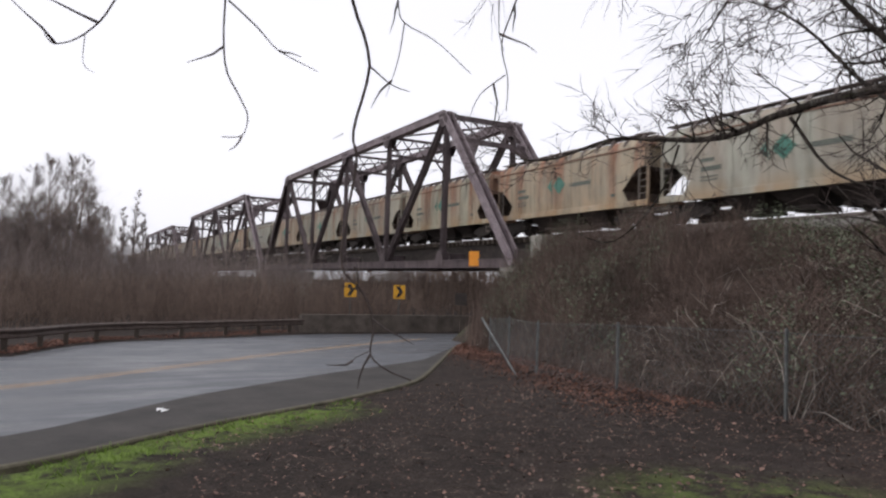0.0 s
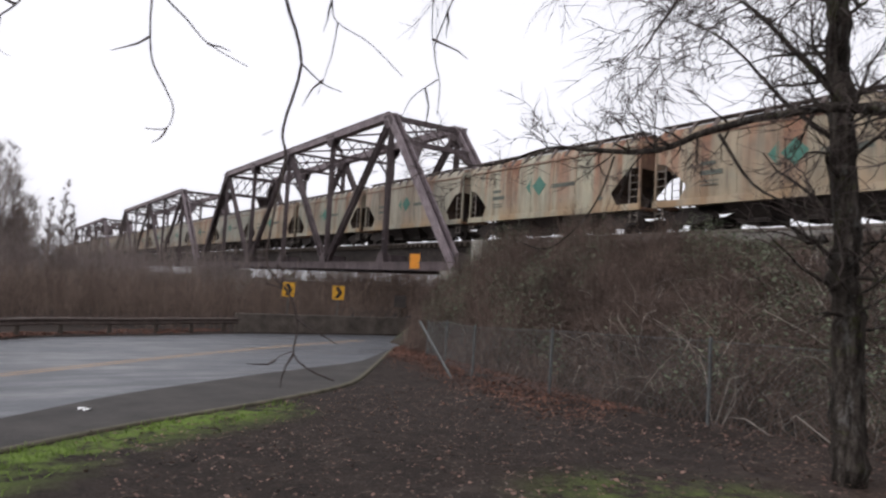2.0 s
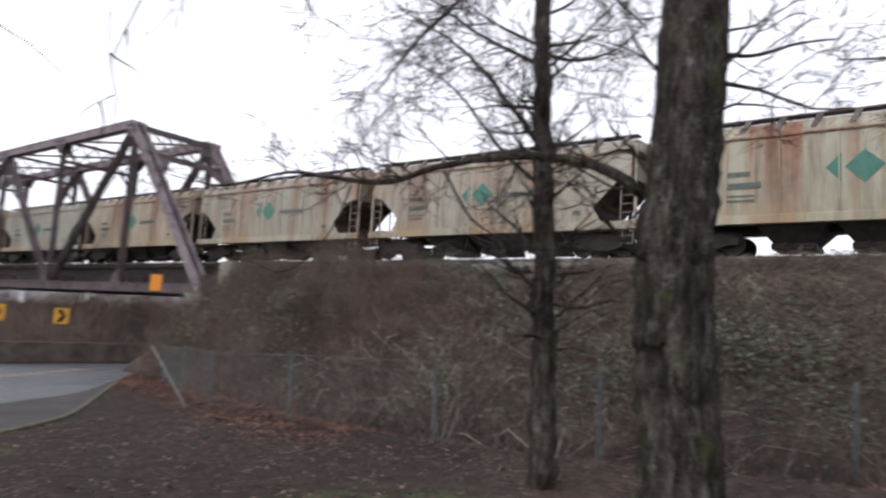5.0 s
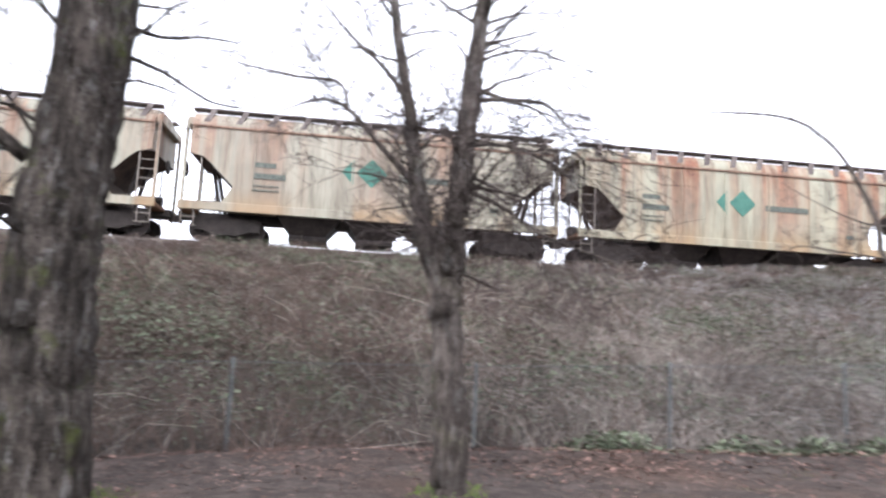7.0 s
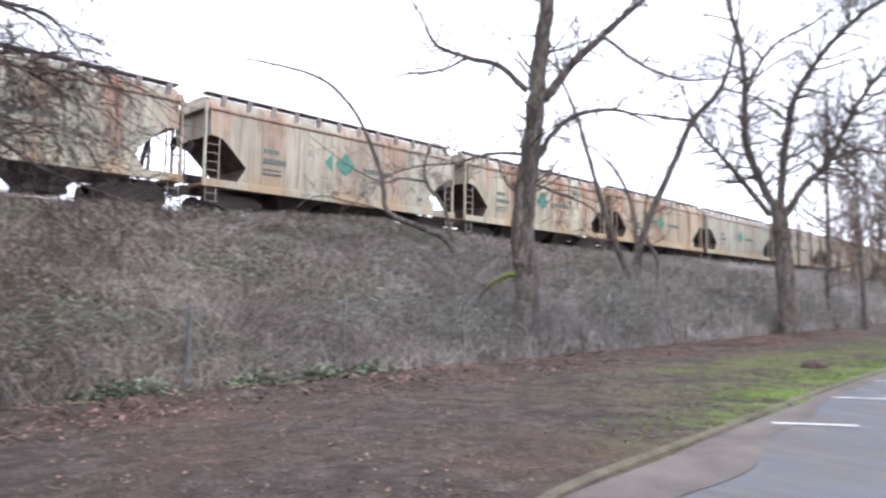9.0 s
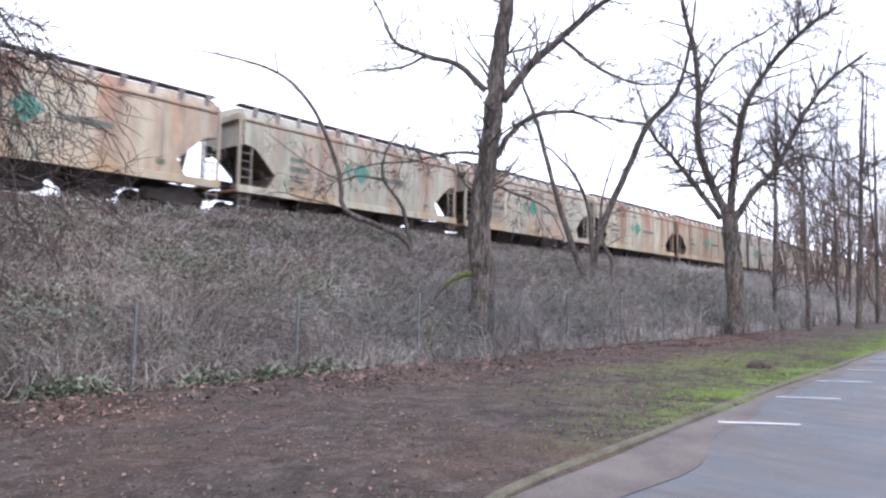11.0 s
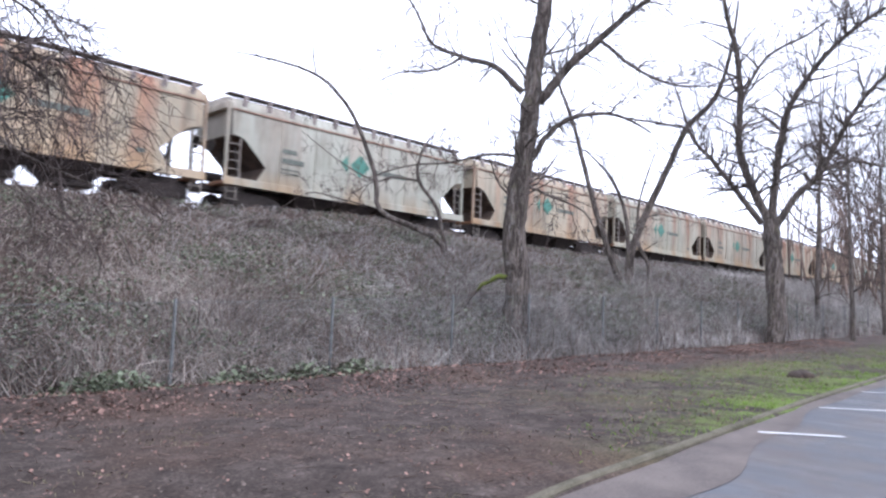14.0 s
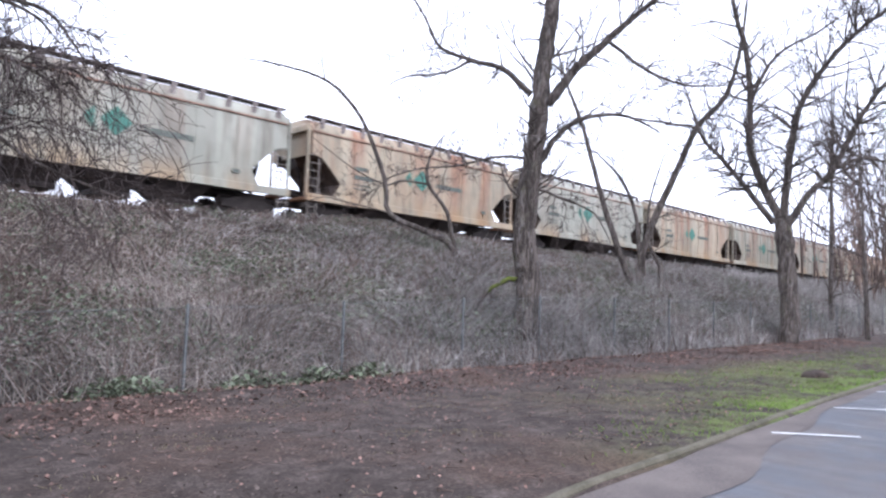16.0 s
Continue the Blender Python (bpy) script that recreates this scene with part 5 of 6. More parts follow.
limbs.append(([(26.49, 15.23, 3.33), (26.42, 15.36, 5.47), (26.06, 15.98, 7.16), (25.52, 16.92, 8.28)], [0.1, 0.08, 0.06, 0.02], 8, 1.2, 2, 0.0))
limbs.append(([(26.89, 14.53, 2.29), (26.89, 14.54, 3.35), (26.66, 14.95, 4.52), (26.7, 14.87, 6.19), (26.97, 14.39, 8.1)], [0.1, 0.09, 0.07, 0.05, 0.02], 9, 1.2, 2, 0.0))
limbs.append(([(27.61, 13.29, 9.14), (26.91, 14.51, 9.43), (26.22, 15.71, 9.72), (25.62, 16.75, 10.38)], [0.06, 0.05, 0.035, 0.01], 8, 1.2, 2, 0.0))
tree("multi_stem_tree", "bare multi-stemmed tree growing through the brush",
     [(26.5, 15.22, 2.15), (26.55, 15.14, 3.81), (26.76, 14.76, 5.23), (27.17, 14.05, 7.13), (27.61, 13.29, 9.14), (28.15, 12.34, 10.41), (28.45, 11.82, 12.53), (28.56, 11.63, 14.44)], [0.19, 0.17, 0.15, 0.13, 0.12, 0.1, 0.07, 0.04], limbs, BARK_GREY, 17, shoots=10, reach=1.5, sides=9, first=0.4)
part("moss_patch", Shape().tube([(14.09, 11.36, 2.2), (13.84, 11.67, 2.25), (13.58, 11.99, 2.02), (13.45, 12.15, 1.77)], [0.075, 0.07, 0.05, 0.02], 8), MOSS, bpy.data.objects["tall_tree"], "yellow-green moss", smooth=True)

HANGING = []
HANGING.append(([(-2.4, 0.84, 2.81), (-2.47, 0.94, 2.63), (-2.53, 1.01, 2.46), (-2.57, 1.09, 2.28), (-2.64, 1.07, 2.08), (-2.65, 1.09, 1.98), (-2.68, 1.07, 1.77), (-2.69, 1.07, 1.64), (-2.66, 1.14, 1.55), (-2.65, 1.17, 1.45), (-2.64, 1.16, 1.36), (-2.61, 1.21, 1.31), (-2.58, 1.28, 1.28)], 0.0085, 4))
HANGING.append(([(-2.51, 0.65, 2.7), (-2.63, 0.65, 2.45), (-2.7, 0.67, 2.25), (-2.72, 0.72, 2.16), (-2.72, 0.75, 2.1), (-2.74, 0.74, 2.04), (-2.75, 0.68, 2.03)], 0.005, 3))
HANGING.append(([(-2.64, 0.66, 2.42), (-2.65, 0.75, 2.36), (-2.65, 0.82, 2.3), (-2.63, 0.94, 2.25)], 0.004, 2))
HANGING.append(([(-2.56, 0.48, 2.67), (-2.69, 0.36, 2.37), (-2.73, 0.29, 2.27), (-2.74, 0.22, 2.23), (-2.73, 0.19, 2.25)], 0.005, 3))
HANGING.append(([(-2.73, 0.29, 2.27), (-2.75, 0.29, 2.19), (-2.76, 0.32, 2.17)], 0.002, 0))
HANGING.append(([(-2.57, 1.09, 2.28), (-2.56, 1.16, 2.23), (-2.54, 1.22, 2.21)], 0.004, 0))
HANGING.append(([(-2.41, 1.08, 2.65), (-2.48, 1.14, 2.47), (-2.49, 1.17, 2.41), (-2.46, 1.27, 2.36), (-2.43, 1.38, 2.27)], 0.004, 2))
HANGING.append(([(-2.49, 1.17, 2.41), (-2.53, 1.17, 2.3), (-2.57, 1.15, 2.19)], 0.003, 1))
HANGING.append(([(-2.17, 1.47, 2.7), (-2.31, 1.46, 2.47), (-2.36, 1.45, 2.36), (-2.38, 1.49, 2.26), (-2.4, 1.5, 2.16)], 0.005, 2))
HANGING.append(([(-2.38, 1.48, 2.27), (-2.43, 1.42, 2.21), (-2.46, 1.4, 2.14)], 0.003, 1))
HANGING.append(([(-2.32, 1.41, 2.51), (-2.36, 1.44, 2.39), (-2.36, 1.46, 2.34)], 0.003, 1))
HANGING.append(([(-2.65, 1.04, 2.07), (-2.66, 1.01, 2.05)], 0.002, 0))
HANGING.append(([(-2.69, 1.07, 1.58), (-2.67, 1.11, 1.57), (-2.66, 1.16, 1.55)], 0.003, 2))
HANGING.append(([(-2.64, 1.16, 1.37), (-2.66, 1.12, 1.35), (-2.66, 1.1, 1.33)], 0.0025, 1))


def build_overhang():
    rng = random.Random(21)
    FINE[0] = 0.002
    t = thing("overhanging_tree", "bare tree whose thin drooping twigs hang over the view", "tree")
    w, tw = Shape(), Shape()
    limb_along([(1.2, -4.5, -0.1), (1.1, -4.4, 1.5), (0.9, -4.2, 3.2), (0.5, -4.0, 5.0)], [0.3, 0.26, 0.22, 0.16], w, tw, rng, 0)
    part("trunk", w, BARK_GREY, t, smooth=True)
    w = Shape()
    top = [(0.9, -4.2, 3.2), (0.1, -2.6, 4.0), (-1.0, -0.6, 4.1), (-1.9, 0.7, 3.75), (-2.4, 1.7, 3.5)]
    limb_along(top, [0.12, 0.09, 0.06, 0.035, 0.012], w, tw, rng, 0)
    part("limb", w, BARK_GREY, t, smooth=True)
    for bends, r, shoots in HANGING:
        n = len(bends)
        if bends[0][2] > 2.62:
            near = min((Vector(q) for q in top), key=lambda q: (q - Vector(bends[0])).length)
            bends = [tuple(near)] + bends
            n += 1
        limb_along(bends, [r * (0.78 - 0.5 * i / (n - 1)) for i in range(n)], tw, tw, rng, (shoots + 1) // 2, 0.2, 0, 0.03, 2, 5, first=0.25)
    tagged(part("twig_spray", tw, TWIG, t, "thin drooping bare twigs"), kind="stuff")


build_overhang()

# ---- brush ----
NPR = np.random.default_rng(3)


def brush():
    """Dead bramble canes and low leaves over the embankment, densest along the fence."""
    def place(n, x0, x1, y0, y1, power=1.0):
        x = NPR.uniform(x0, x1, n)
        f = NPR.uniform(0, 1, n) ** power
        y = toe(x) - 0.42 + f * (y1 - y0)
        return x, y
    def canes(name, x, y, h, mat, lean, r, label):
        n = len(x)
        z = ground_z(x, y) - 0.05
        p0 = np.stack([x, y, z], 1)
        a = NPR.uniform(0, 2 * np.pi, n)
        run = NPR.uniform(0.1, lean, n)
        h = h * (1 - 0.72 * step(y - toe(x), 6.0, 10.5) * step(x, -23, -11))
        h = h * (0.6 + 0.55 * np.clip(ripple(x, y, 1.15, 0.3) + 0.5, 0, 1.5))
        p1 = p0 + np.stack([np.cos(a) * run, np.sin(a) * run, h], 1)
        p1[:, 1] = np.where(p1[:, 1] < toe(p1[:, 0]) - 0.25, p0[:, 1] + 0.1, p1[:, 1])
        sag = np.stack([NPR.normal(0, 0.1, n), NPR.normal(0, 0.1, n), NPR.uniform(0, 0.35, n)], 1)
        r = r * NPR.uniform(0.6, 1.4, n)
        far = (NPR.uniform(0, 1, n) < step(x, 5, 14)) & (mat is CANE)
        tagged(strands(name, p0[~far], p1[~far], sag[~far], r[~far], mat, 2), label, "brush", kind="stuff")
        if far.any():
            tagged(strands("grey_" + name, p0[far], p1[far], sag[far], r[far], GREY_CANE, 2), "weathered grey " + label.split(" ", 1)[1], "brush", kind="stuff")
    keep = lambda x, y: (x > -30.5) & (paved(x, y) < -0.4) & (y < 23.2)
    x, y = place(38000, -10, 34, 0, 4.4, 1.2)
    k = keep(x, y) & (NPR.uniform(0, 1, len(x)) < 0.02 + 0.7 * step(x, 0, 8))
    x, y = x[k], y[k]
    canes("bramble_thicket", x, y, NPR.uniform(0.15, 1.1, len(x)) * (0.75 + 0.35 * np.sin(x * 0.9) * np.cos(x * 0.37)), CANE, 1.5, 0.0065, "tangled dead bramble canes behind the fence")
    x, y = place(8000, -10, 34, 0, 4.0, 1.2)
    k = keep(x, y)
    x, y = x[k], y[k]
    canes("red_brown_canes", x, y, NPR.uniform(0.2, 1.1, len(x)), CANE_DARK, 1.4, 0.007, "red-brown bramble stems behind the fence")
    # long arching canes
    x, y = place(4200, -14, 36, 0, 10, 1.0)
    k = keep(x, y) & (NPR.uniform(0, 1, len(x)) < 0.04 + 0.96 * step(x, -1, 7))
    x, y = x[k], y[k]
    canes("arching_canes", x, y, NPR.uniform(0.1, 1.0, len(x)), CANE, 2.8, 0.011, "long arching bramble canes")
    x, y = place(30000, -30, 48, 0, 13, 1.0)
    k = keep(x, y) & (NPR.uniform(0, 1, len(x)) < 0.10 + 0.8 * step(x, -2, 8))
    x, y = x[k], y[k]
    canes("slope_brush", x, y, NPR.uniform(0.12, 0.75, len(x)), CANE, 1.0, 0.011, "dead brambles covering the embankment slope")
    x, y = place(44000, -30, 48, 0, 13, 0.8)
    k = keep(x, y)
    x, y = x[k], y[k]
    canes("dark_brush", x, y, NPR.uniform(0.1, 0.7, len(x)), CANE_DARK, 1.1, 0.012, "dark reddish bramble stems on the embankment")
    # the tall overgrowth on the end of the bank by the road
    x = NPR.uniform(-30.6, -4, 30000)
    y = toe(x) + NPR.uniform(-0.5, 11, 30000)
    k = keep(x, y) & (NPR.uniform(0, 1, 30000) < step(-x, 4, 16))
    x, y = x[k], y[k]
    canes("end_overgrowth", x, y, NPR.uniform(0.3, 1.3, len(x)) * step(-x, 9, 19) + 0.3, CANE_DARK, 0.9, 0.008, "tall dense bare overgrowth on the end of the embankment")
    # beyond the car park fence
    x = NPR.uniform(34, 130, 12000)
    y = toe(x) + NPR.uniform(-0.3, 12, 12000)
    canes("far_brush", x, y, NPR.uniform(0.3, 1.3, len(x)), CANE, 1.2, 0.016, "grey brush along the far embankment")
    # leaves: green bramble leaves in drifts
    n = 220000
    x = NPR.uniform(-28, 45, n)
    y = toe(x) + NPR.uniform(-0.2, 12.5, n)
    dens = ripple(x, y, 0.42, 0.7) + ripple(x, y, 1.3, 2.2) * 0.7 + ripple(x, y, 2.9, 0.4) * 0.4
    k = keep(x, y) & (dens > NPR.normal(0.35, 0.4, n) + 0.1 * (x < -6))
    x, y = x[k], y[k]
    z = ground_z(x, y) + NPR.uniform(0.1, 0.75, len(x)) * (1 + 1.5 * step(-x, 9, 18)) * (1 - 0.6 * step(y - toe(x), 6.5, 10.5) * step(x, -23, -11))
    tagged(flakes("bramble_leaves", np.stack([x, y, z], 1), NPR.uniform(0.02, 0.047, len(x)), LEAF, NPR, 0.6), "dull green bramble leaves among the canes", "foliage", kind="stuff")
    n = 26000
    x = NPR.uniform(-9, 34, n)
    y = toe(x) + NPR.uniform(-0.2, 3.0, n)
    k = keep(x, y) & (ripple(x, y, 0.8, 1.9) + 0.7 * ripple(x, y, 2.6, 0.3) > NPR.normal(0.4, 0.6, n))
    x, y = x[k], y[k]
    z = ground_z(x, y) + NPR.uniform(0.1, 1.05, len(x))
    tagged(flakes("fence_leaves", np.stack([x, y, z], 1), NPR.uniform(0.025, 0.055, len(x)), LEAF, NPR, 0.6), "dull green leaves among the canes by the fence", "foliage", kind="stuff")
    # low green plants along the foot of the fence
    n = 1300
    cx = np.array([3.9, 6.15, 7.3, 8.4, 4.3])[NPR.integers(0, 5, n)]
    x = cx + NPR.normal(0, 0.35, n)
    y = toe(x) - 0.5 + NPR.normal(0, 0.16, n)
    z = ground_z(x, y) + NPR.uniform(0.02, 0.3, n) * np.exp(-((x - cx) / 0.5) ** 2)
    tagged(flakes("low_green_plants", np.stack([x, y, z], 1), NPR.uniform(0.03, 0.06, n), LEAF, NPR, 0.5), "low green weeds at the foot of the fence", "plant", kind="stuff")


def litter():
    n = 260000
    x, y = NPR.uniform(-13, 34, n), NPR.uniform(1.2, 11.0, n)
    near = np.exp(-((y - toe(x) + 1.3) / 1.1) ** 2)
    clump = 0.5 + 0.5 * ripple(x, y, 1.3, 0.2) * 0.6
    k = (NPR.uniform(0, 1, n) < 0.05 + 0.06 * (x < -1.5) + (0.8 - 0.45 * (x < -1)) * near * clump) & (paved(x, y) < -0.15)
    x, y = x[k], y[k]
    z = ground_z(x, y) + NPR.uniform(0.005, 0.05, len(x))
    tagged(flakes("fallen_leaves", np.stack([x, y, z], 1), NPR.uniform(0.008, 0.024, len(x)) * (1 + 0.35 * (x > 1) * np.exp(-((y - toe(x) + 1.3) / 1.0) ** 2)) * (1 + 0.7 * (NPR.uniform(0, 1, len(x)) > 0.9)), LEAF_DEAD, NPR, 0.3, aspect=0.75), "brown fallen leaves scattered on the earth", "leaf litter", kind="stuff")
    # the drift of red-brown leaves beside the road at the bank's end
    n = 15000
    x = -27 + 19 * NPR.uniform(0, 1, n) ** 1.5
    y = toe(x) - 1.2 + NPR.normal(0, 0.65, n)
    k = paved(x, y) < -0.1
    x, y = x[k], y[k]
    tagged(flakes("leaf_drift", np.stack([x, y, ground_z(x, y) + NPR.uniform(0.01, 0.1, len(x))], 1), NPR.uniform(0.014, 0.036, len(x)), LEAF_DRIFT, NPR, 0.35, aspect=0.75), "drift of red-brown leaves beside the road", "leaf litter", kind="stuff")


def crumbs():
    """Leaves lying under the guard rail; clods, broken sticks and dead grass on the bare earth."""
    n = 9000
    u = NPR.uniform(0, 1, n)
    x = np.interp(u, (0, 0.25, 0.5, 0.75, 1), (-24.0, -25.4, -29.9, -33.0, -37.2))
    y = np.interp(u, (0, 0.25, 0.5, 0.75, 1), (-3.0, -0.9, 0.5, 2.2, 11.0)) + NPR.normal(0, 0.5, n)
    x = x - NPR.uniform(-0.1, 2.0, n)
    k = paved(x, y) < -0.05
    x, y = x[k], y[k]
    tagged(flakes("roadside_leaves", np.stack([x, y, ground_z(x, y) + NPR.uniform(0.01, 0.08, len(x))], 1), NPR.uniform(0.03, 0.06, len(x)), LEAF_DRIFT, NPR, 0.35, aspect=0.75), "red-brown fallen leaves under the guard rail", "leaf litter", kind="stuff")
    n = 26000
    x, y = NPR.uniform(-12, 30, n), NPR.uniform(1.5, 10.4, n)
    k = (paved(x, y) < -0.1) & (ripple(x, y, 0.9, 0.6) + 0.7 * ripple(x, y, 2.3, 1.1) > NPR.normal(0.2, 0.7, n))
    x, y = x[k], y[k]
    tagged(flakes("soil_crumbs", np.stack([x, y, ground_z(x, y) + 0.006], 1), NPR.uniform(0.008, 0.024, len(x)), CRUMB, NPR, 0.3, aspect=0.8), "dark crumbs of soil on the bare earth", "soil", kind="stuff")
    n = 5000
    x, y = NPR.uniform(-12, 28, n), NPR.uniform(1.5, 10.6, n)
    k = paved(x, y) < -0.15
    x, y = x[k], y[k]
    m = len(x)
    p0 = np.stack([x, y, ground_z(x, y) + 0.012], 1)
    a = NPR.uniform(0, 6.28, m)
    L = NPR.uniform(0.04, 0.3, m) ** 1.3
    q = np.stack([x + np.cos(a) * L, y + np.sin(a) * L], 1)
    p1 = np.column_stack([q, ground_z(q[:, 0], q[:, 1]) + NPR.uniform(0.005, 0.03, m)])
    tagged(strands("fallen_sticks", p0, p1, np.zeros((m, 3)), NPR.uniform(0.002, 0.006, m), CANE_DARK, 1), "short broken sticks lying on the earth", "sticks", kind="stuff")
    n = 60000
    x, y = NPR.uniform(0, 30, n), NPR.uniform(1.6, 9.5, n)
    k = (paved(x, y) < -0.1) & (ripple(x, y, 1.5, 2.1) + 0.8 * ripple(x, y, 4.1, 0.3) > NPR.normal(1.25, 0.35, n))
    x, y = x[k], y[k]
    m = len(x)
    p0 = np.stack([x, y, ground_z(x, y) - 0.01], 1)
    p1 = p0 + np.stack([NPR.normal(0, 0.04, m), NPR.normal(0, 0.04, m), NPR.uniform(0.01, 0.05, m)], 1)
    tagged(strands("dead_grass", p0, p1, np.zeros((m, 3)), NPR.uniform(0.003, 0.005, m), STRAW, 1), "thin dead grass tufts on the bare earth", "grass", kind="stuff")


def grass():
    n = 150000
    x, y = NPR.uniform(-13, 45, n), NPR.uniform(-2, 9, n)
    road = (x < -6) * step(away(ROAD_RIGHT, x, y), 1.5, 0.6) * step(y, 4.8, 4.1)
    lot = step(away(LOT_EDGE, x, y), 1.7, 0.2) * step(x, 5.5, 11)
    lot = np.maximum(lot, 0.3 * step(x, 8, 16) * step(y, 8.4, 6.5) * (y > 3.5))
    clump = step(ripple(x, y, 1.7, 0.9) + 0.6 * ripple(x, y, 4.3, 0.1), 0.0, 0.9)
    k = (NPR.uniform(0, 1, n) < np.maximum(road, lot) * (0.12 + 0.88 * clump)) & (paved(x, y) < -0.02)
    for tx, ty, tr in ((1.33, 7.8, 0.5), (-2.45, 7.75, 0.75), (28.3, 10.0, 1.2)):
        k |= (np.hypot(x - tx, y - ty) < tr * NPR.uniform(0.5, 1.0, n))
    x, y = x[k], y[k]
    m = len(x)
    p0 = np.stack([x, y, ground_z(x, y) - 0.01], 1)
    p1 = p0 + np.stack([NPR.normal(0, 0.035, m), NPR.normal(0, 0.035, m), NPR.uniform(0.03, 0.085, m)], 1)
    tagged(strands("grass", p0, p1, np.zeros((m, 3)), NPR.uniform(0.004, 0.008, m), GRASS, 1), "short bright green winter grass beside the kerbs", "grass", kind="stuff")


brush()
litter()
crumbs()
grass()



def plain_tree(x, y, h, r, seed, shoots=9):
    """A bare tree whose limbs fork as they will."""
    rng = random.Random(seed)
    z = float(ground_z(x, y))
    lx, ly = rng.uniform(-0.6, 0.6), rng.uniform(-0.4, 0.4)
    trunk = [(x, y, z), (x + 0.2 * lx, y + 0.2 * ly, z + 0.25 * h), (x + 0.5 * lx, y + 0.5 * ly, z + 0.5 * h), (x + lx, y + ly, z + h)]
    limbs = []
    for i in range(5):
        f = rng.uniform(0.3, 0.75)
        a, L = rng.uniform(0, 6.28), h * rng.uniform(0.25, 0.45)
        b = Vector((x + f * lx, y + f * ly, z + f * h))
        q = [tuple(b), tuple(b + Vector((math.cos(a), math.sin(a), 0.7)) * L * 0.5), tuple(b + Vector((math.cos(a) * 0.9, math.sin(a) * 0.9, 1.3)) * L)]
        limbs.append((q, [r * 0.45, r * 0.3, r * 0.1], shoots, h * 0.14, 2, 0.0))
    tree("bare_tree", "tall bare tree with dark branches beside the verge", trunk, [r, r * 0.85, r * 0.65, r * 0.2], limbs, BARK_GREY, seed, shoots, h * 0.14, 8)


for k, (x, y, h, r) in enumerate(((36.5, 9.4, 12, 0.2), (39.5, 11.8, 13, 0.24), (43, 8.6, 14, 0.3), (47, 10.4, 13, 0.22), (53, 9.4, 14, 0.28), (58, 12.0, 13, 0.22), (70, 41, 12, 0.2), (92, 42, 12, 0.2))):
    plain_tree(x, y, h, r * 0.55, 40 + k)


clod = Shape()
for i, (a, b, w) in enumerate(((0, 0, 0.28), (0.3, 0.08, 0.2), (-0.25, 0.05, 0.17))):
    clod.tube([(a, b, -0.05), (a + 0.02, b, 0.05), (a + 0.03, b + 0.02, 0.11), (a + 0.02, b + 0.01, 0.14)], [w, w * 0.9, w * 0.6, w * 0.15], 9)
clod_ob = tagged(part("soil_clod", clod, EARTH, smooth=True), "dark clod of soil lying on the grass verge", "soil")
clod_ob.matrix_world = pose(16.82, 5.52, float(ground_z(16.82, 5.52)))

# ---- distance: shrubs over the road, bare woods, conifers ----


def thicket(name, n, xr, yr, hr, label, lean=0.5, r=0.02, twiggy=3, mat=None, top=None):
    """Many thin upright stems, each with a few side shoots."""
    x, y = NPR.uniform(*xr, n), NPR.uniform(*yr, n)
    z = ground_z(x, y)
    h = NPR.uniform(*hr, n)
    if top is not None:
        h = h * top(x, y)
    p0 = np.stack([x, y, z - 0.1], 1)
    d = np.stack([NPR.normal(0, lean * 0.3, n), NPR.normal(0, lean * 0.3, n), np.ones(n)], 1)
    p1 = p0 + d * h[:, None]
    P0, P1, R = [p0], [p1], [NPR.uniform(0.6, 1.4, n) * r]
    for _ in range(twiggy):
        f = NPR.uniform(0.25, 0.9, n)[:, None]
        q = p0 + (p1 - p0) * f
        s = np.stack([NPR.normal(0, 0.35, n), NPR.normal(0, 0.35, n), NPR.uniform(0.3, 0.9, n)], 1) * (h * NPR.uniform(0.2, 0.45, n))[:, None]
        P0.append(q), P1.append(q + s), R.append(R[0] * 0.5)
    p0, p1, R = np.concatenate(P0), np.concatenate(P1), np.concatenate(R)
    tagged(strands(name, p0, p1, NPR.normal(0, 0.06, p0.shape) * (p1 - p0)[:, 2:3], R, mat or BRUSH_FAR, 3, tip=0.15), label, "shrubs", kind="stuff")


def off_road(x, y):
    return np.where(paved(x, y) < -0.8, 1.0, 0.02)


thicket("roadside_shrubs", 5600, (-62, -38.6), (-14, 23), (0.9, 3.3), "dense bare brown shrubs behind the guard rail", 1.0, 0.015, 7, top=off_road)
thicket("riverside_shrubs", 5200, (-150, -62), (-20, 22), (2.6, 6.4), "tall bare brown shrubs before the bridge", 0.5, 0.028, 5, mat=TWIG_FAR)
thicket("tall_shrubs", 620, (-84, -50), (-12, 21), (3.4, 6.8), "tall thin bare shrubs before the bridge", 0.5, 0.02, 9, mat=TWIG_FAR)
thicket("woods_under_bridge", 2600, (-110, -40), (33, 60), (3.0, 7.0), "bare woods seen beneath the bridge", 0.5, 0.05, 4)


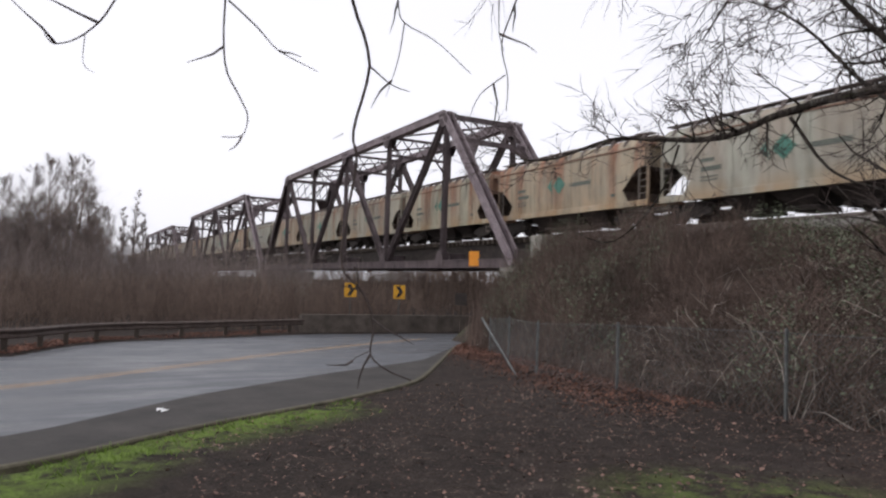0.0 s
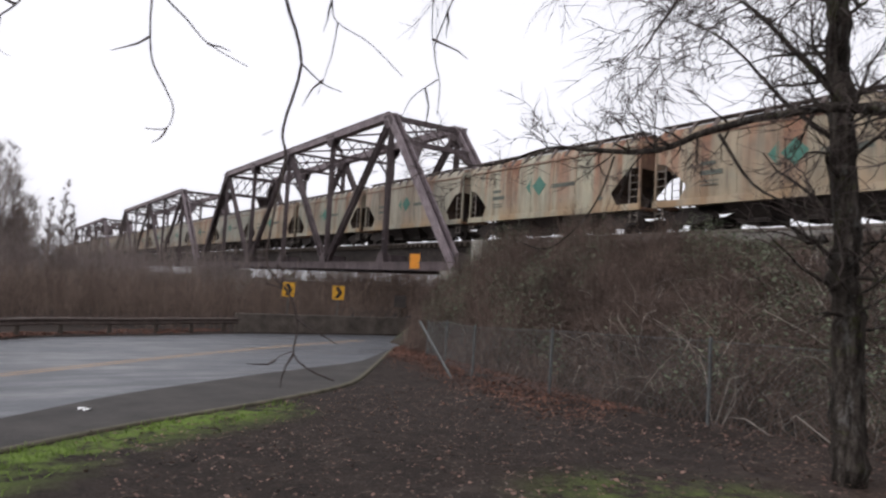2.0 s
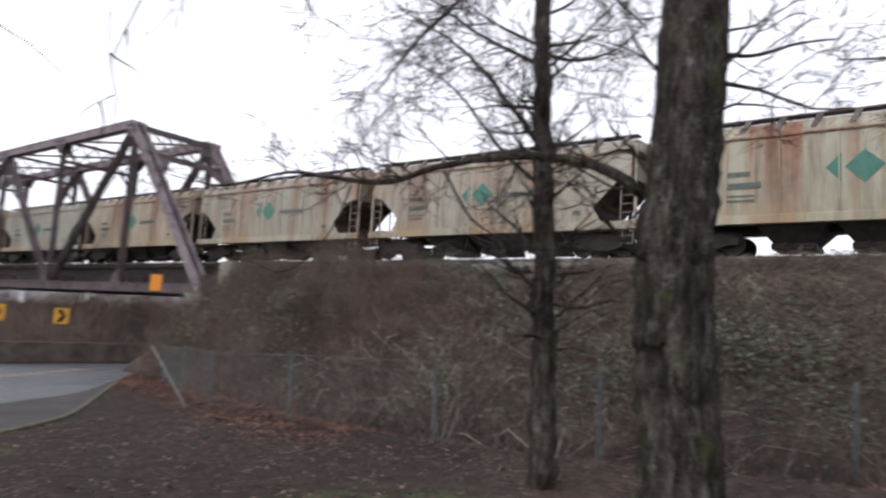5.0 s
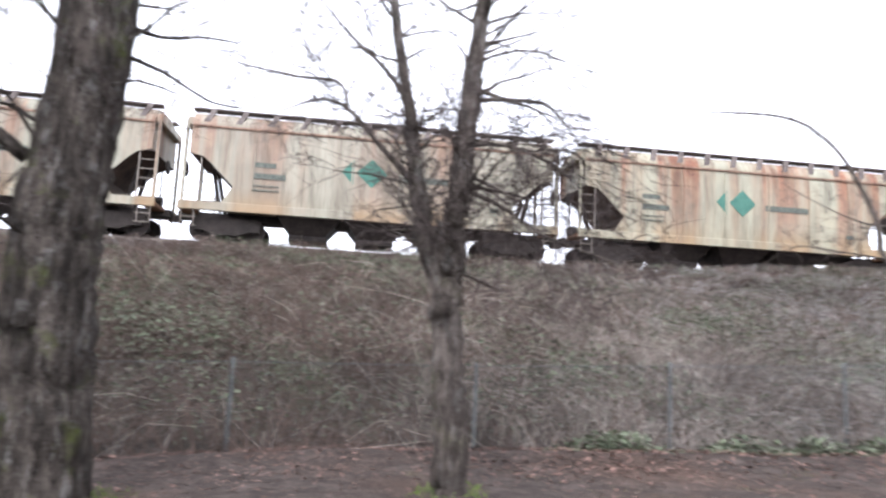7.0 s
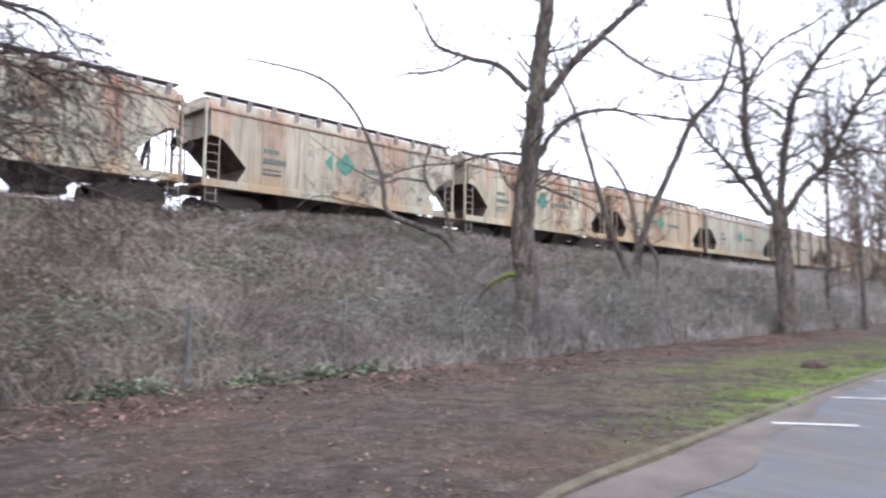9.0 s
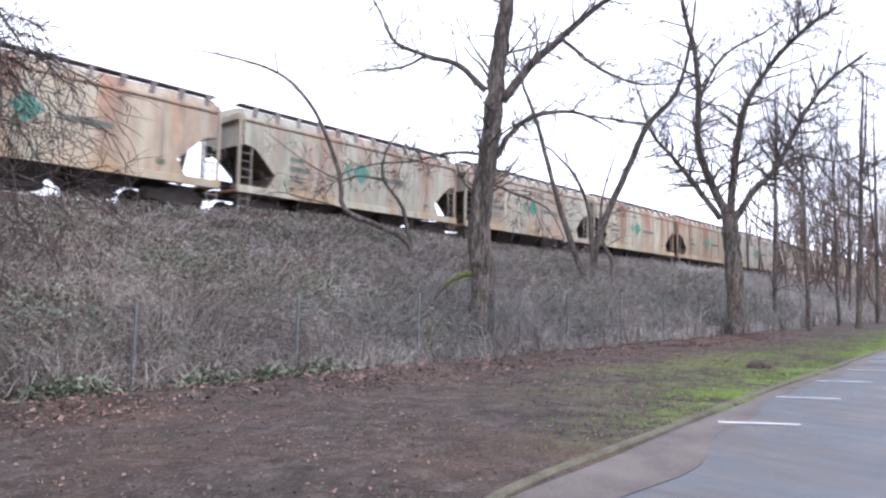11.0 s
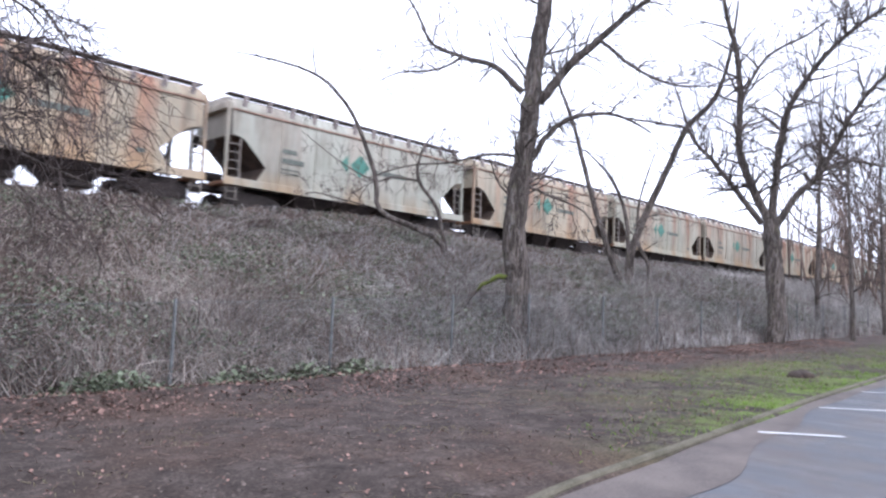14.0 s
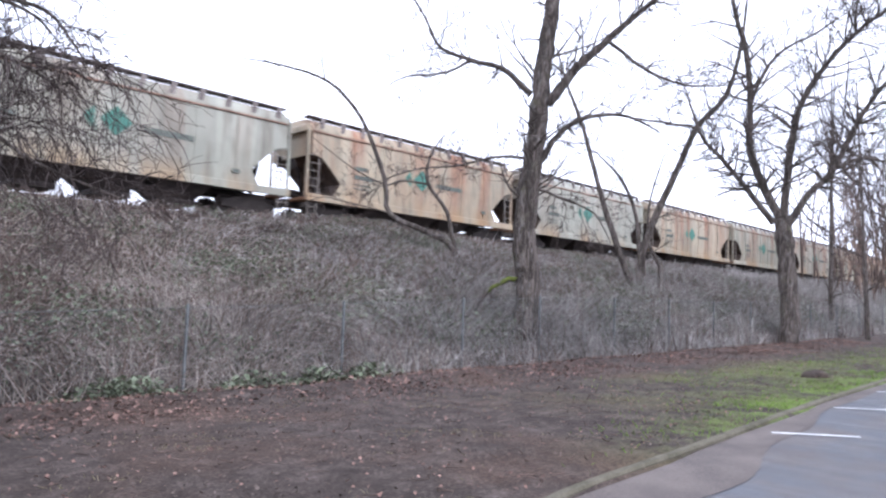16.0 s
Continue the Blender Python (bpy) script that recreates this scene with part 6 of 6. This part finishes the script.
def twiggy_tree(x, y, h, r, spread, seed, label):
    """A far bare tree: a trunk, and a crown of limbs that branch twice into fine twigs."""
    g = np.random.default_rng(seed)
    z = float(ground_z(x, y))
    t = thing("bare_tree", label, "tree", "bare trees before the bridge")
    lean = g.normal(0, 0.03 * h, 2)
    part("trunk", Shape().tube([(x, y, z - 0.3), (x + lean[0] * 0.3, y + lean[1] * 0.3, z + 0.4 * h), (x + lean[0], y + lean[1], z + 0.97 * h)], [r, r * 0.6, r * 0.08], 7), BRUSH_FAR, t, smooth=True)
    n = 64
    f = np.sort(g.uniform(0.04, 0.96, n))
    p0 = np.stack([x + lean[0] * f, y + lean[1] * f, z + h * f], 1)
    a = g.uniform(0, 2 * np.pi, n)
    reach = spread * (1.05 - f) ** 0.7 * g.uniform(0.5, 1.1, n)
    p1 = p0 + np.stack([np.cos(a) * reach, np.sin(a) * reach, reach * g.uniform(0.5, 1.6, n)], 1)
    P0, P1, R = [p0], [p1], [r * 0.3 * (1.1 - f)]
    rr = R[0]
    for kids, size in ((8, 0.75), (7, 0.7)):
        k = np.repeat(np.arange(len(p0)), kids)
        u = g.uniform(0.2, 1.0, len(k))[:, None]
        q0 = p0[k] + (p1[k] - p0[k]) * u
        L = np.linalg.norm(p1 - p0, axis=1)[k] * size * g.uniform(0.6, 1.2, len(k))
        d = (p1 - p0)[k] / (np.linalg.norm(p1 - p0, axis=1)[k, None] + 1e-9) + g.normal(0, 0.4, (len(k), 3)) + (0, 0, 0.55)
        d /= np.linalg.norm(d, axis=1, keepdims=True)
        p0, p1, rr = q0, q0 + d * np.maximum(L, 0.25)[:, None], np.maximum(rr[k] * 0.5, 0.006)
        P0.append(p0), P1.append(p1), R.append(rr)
    p0, p1, rr = np.concatenate(P0), np.concatenate(P1), np.concatenate(R)
    tagged(strands("crown", p0, p1, NPR.normal(0, 0.03, p0.shape), rr, TWIG_FAR, 1, parent=t, tip=0.4), kind="stuff")


WOOD = [(-84, -9.6, 9.5, 2.6), (-80, -7.4, 12.4, 2.6), (-77, -5.2, 11.6, 2.4), (-82, -3.4, 13.6, 2.4), (-79, -1.6, 14.2, 2.4), (-83, 0.2, 15.2, 2.6), (-78, 0.9, 14.4, 2.2), (-80, 2.2, 12.6, 2.0), (-77, 3.2, 9.5, 1.7), (-76, -3.0, 9.0, 2.4), (-74, -0.4, 9.0, 2.4), (-74, 2.0, 8.0, 2.0), (-85, 6.6, 12.5, 0.9), (-84, 5.7, 10.5, 0.9), (-83, 7.6, 9.5, 0.8)]
for k, (x, y, h, w) in enumerate(WOOD):
    twiggy_tree(x, y, h, 0.012 * h, w, 70 + k, "bare brown tree with a dense twiggy crown beyond the road" if w > 1 else "slender bare tree with upright twigs beyond the road")
thicket("bare_wood_left", 520, (-125, -98), (-34, -2), (5, 12), "misty tall bare trees", 0.45, 0.04, 14, mat=TWIG_FAR)
thicket("far_bare_wood", 420, (60, 170), (2, 22), (6, 15), "tall bare trees at the far end of the embankment", 0.35, 0.09, 10)
thicket("wood_past_tracks", 260, (60, 200), (40, 60), (7, 13), "bare trees beyond the railway", 0.35, 0.09, 9)

# ---- what moves ----
motions()
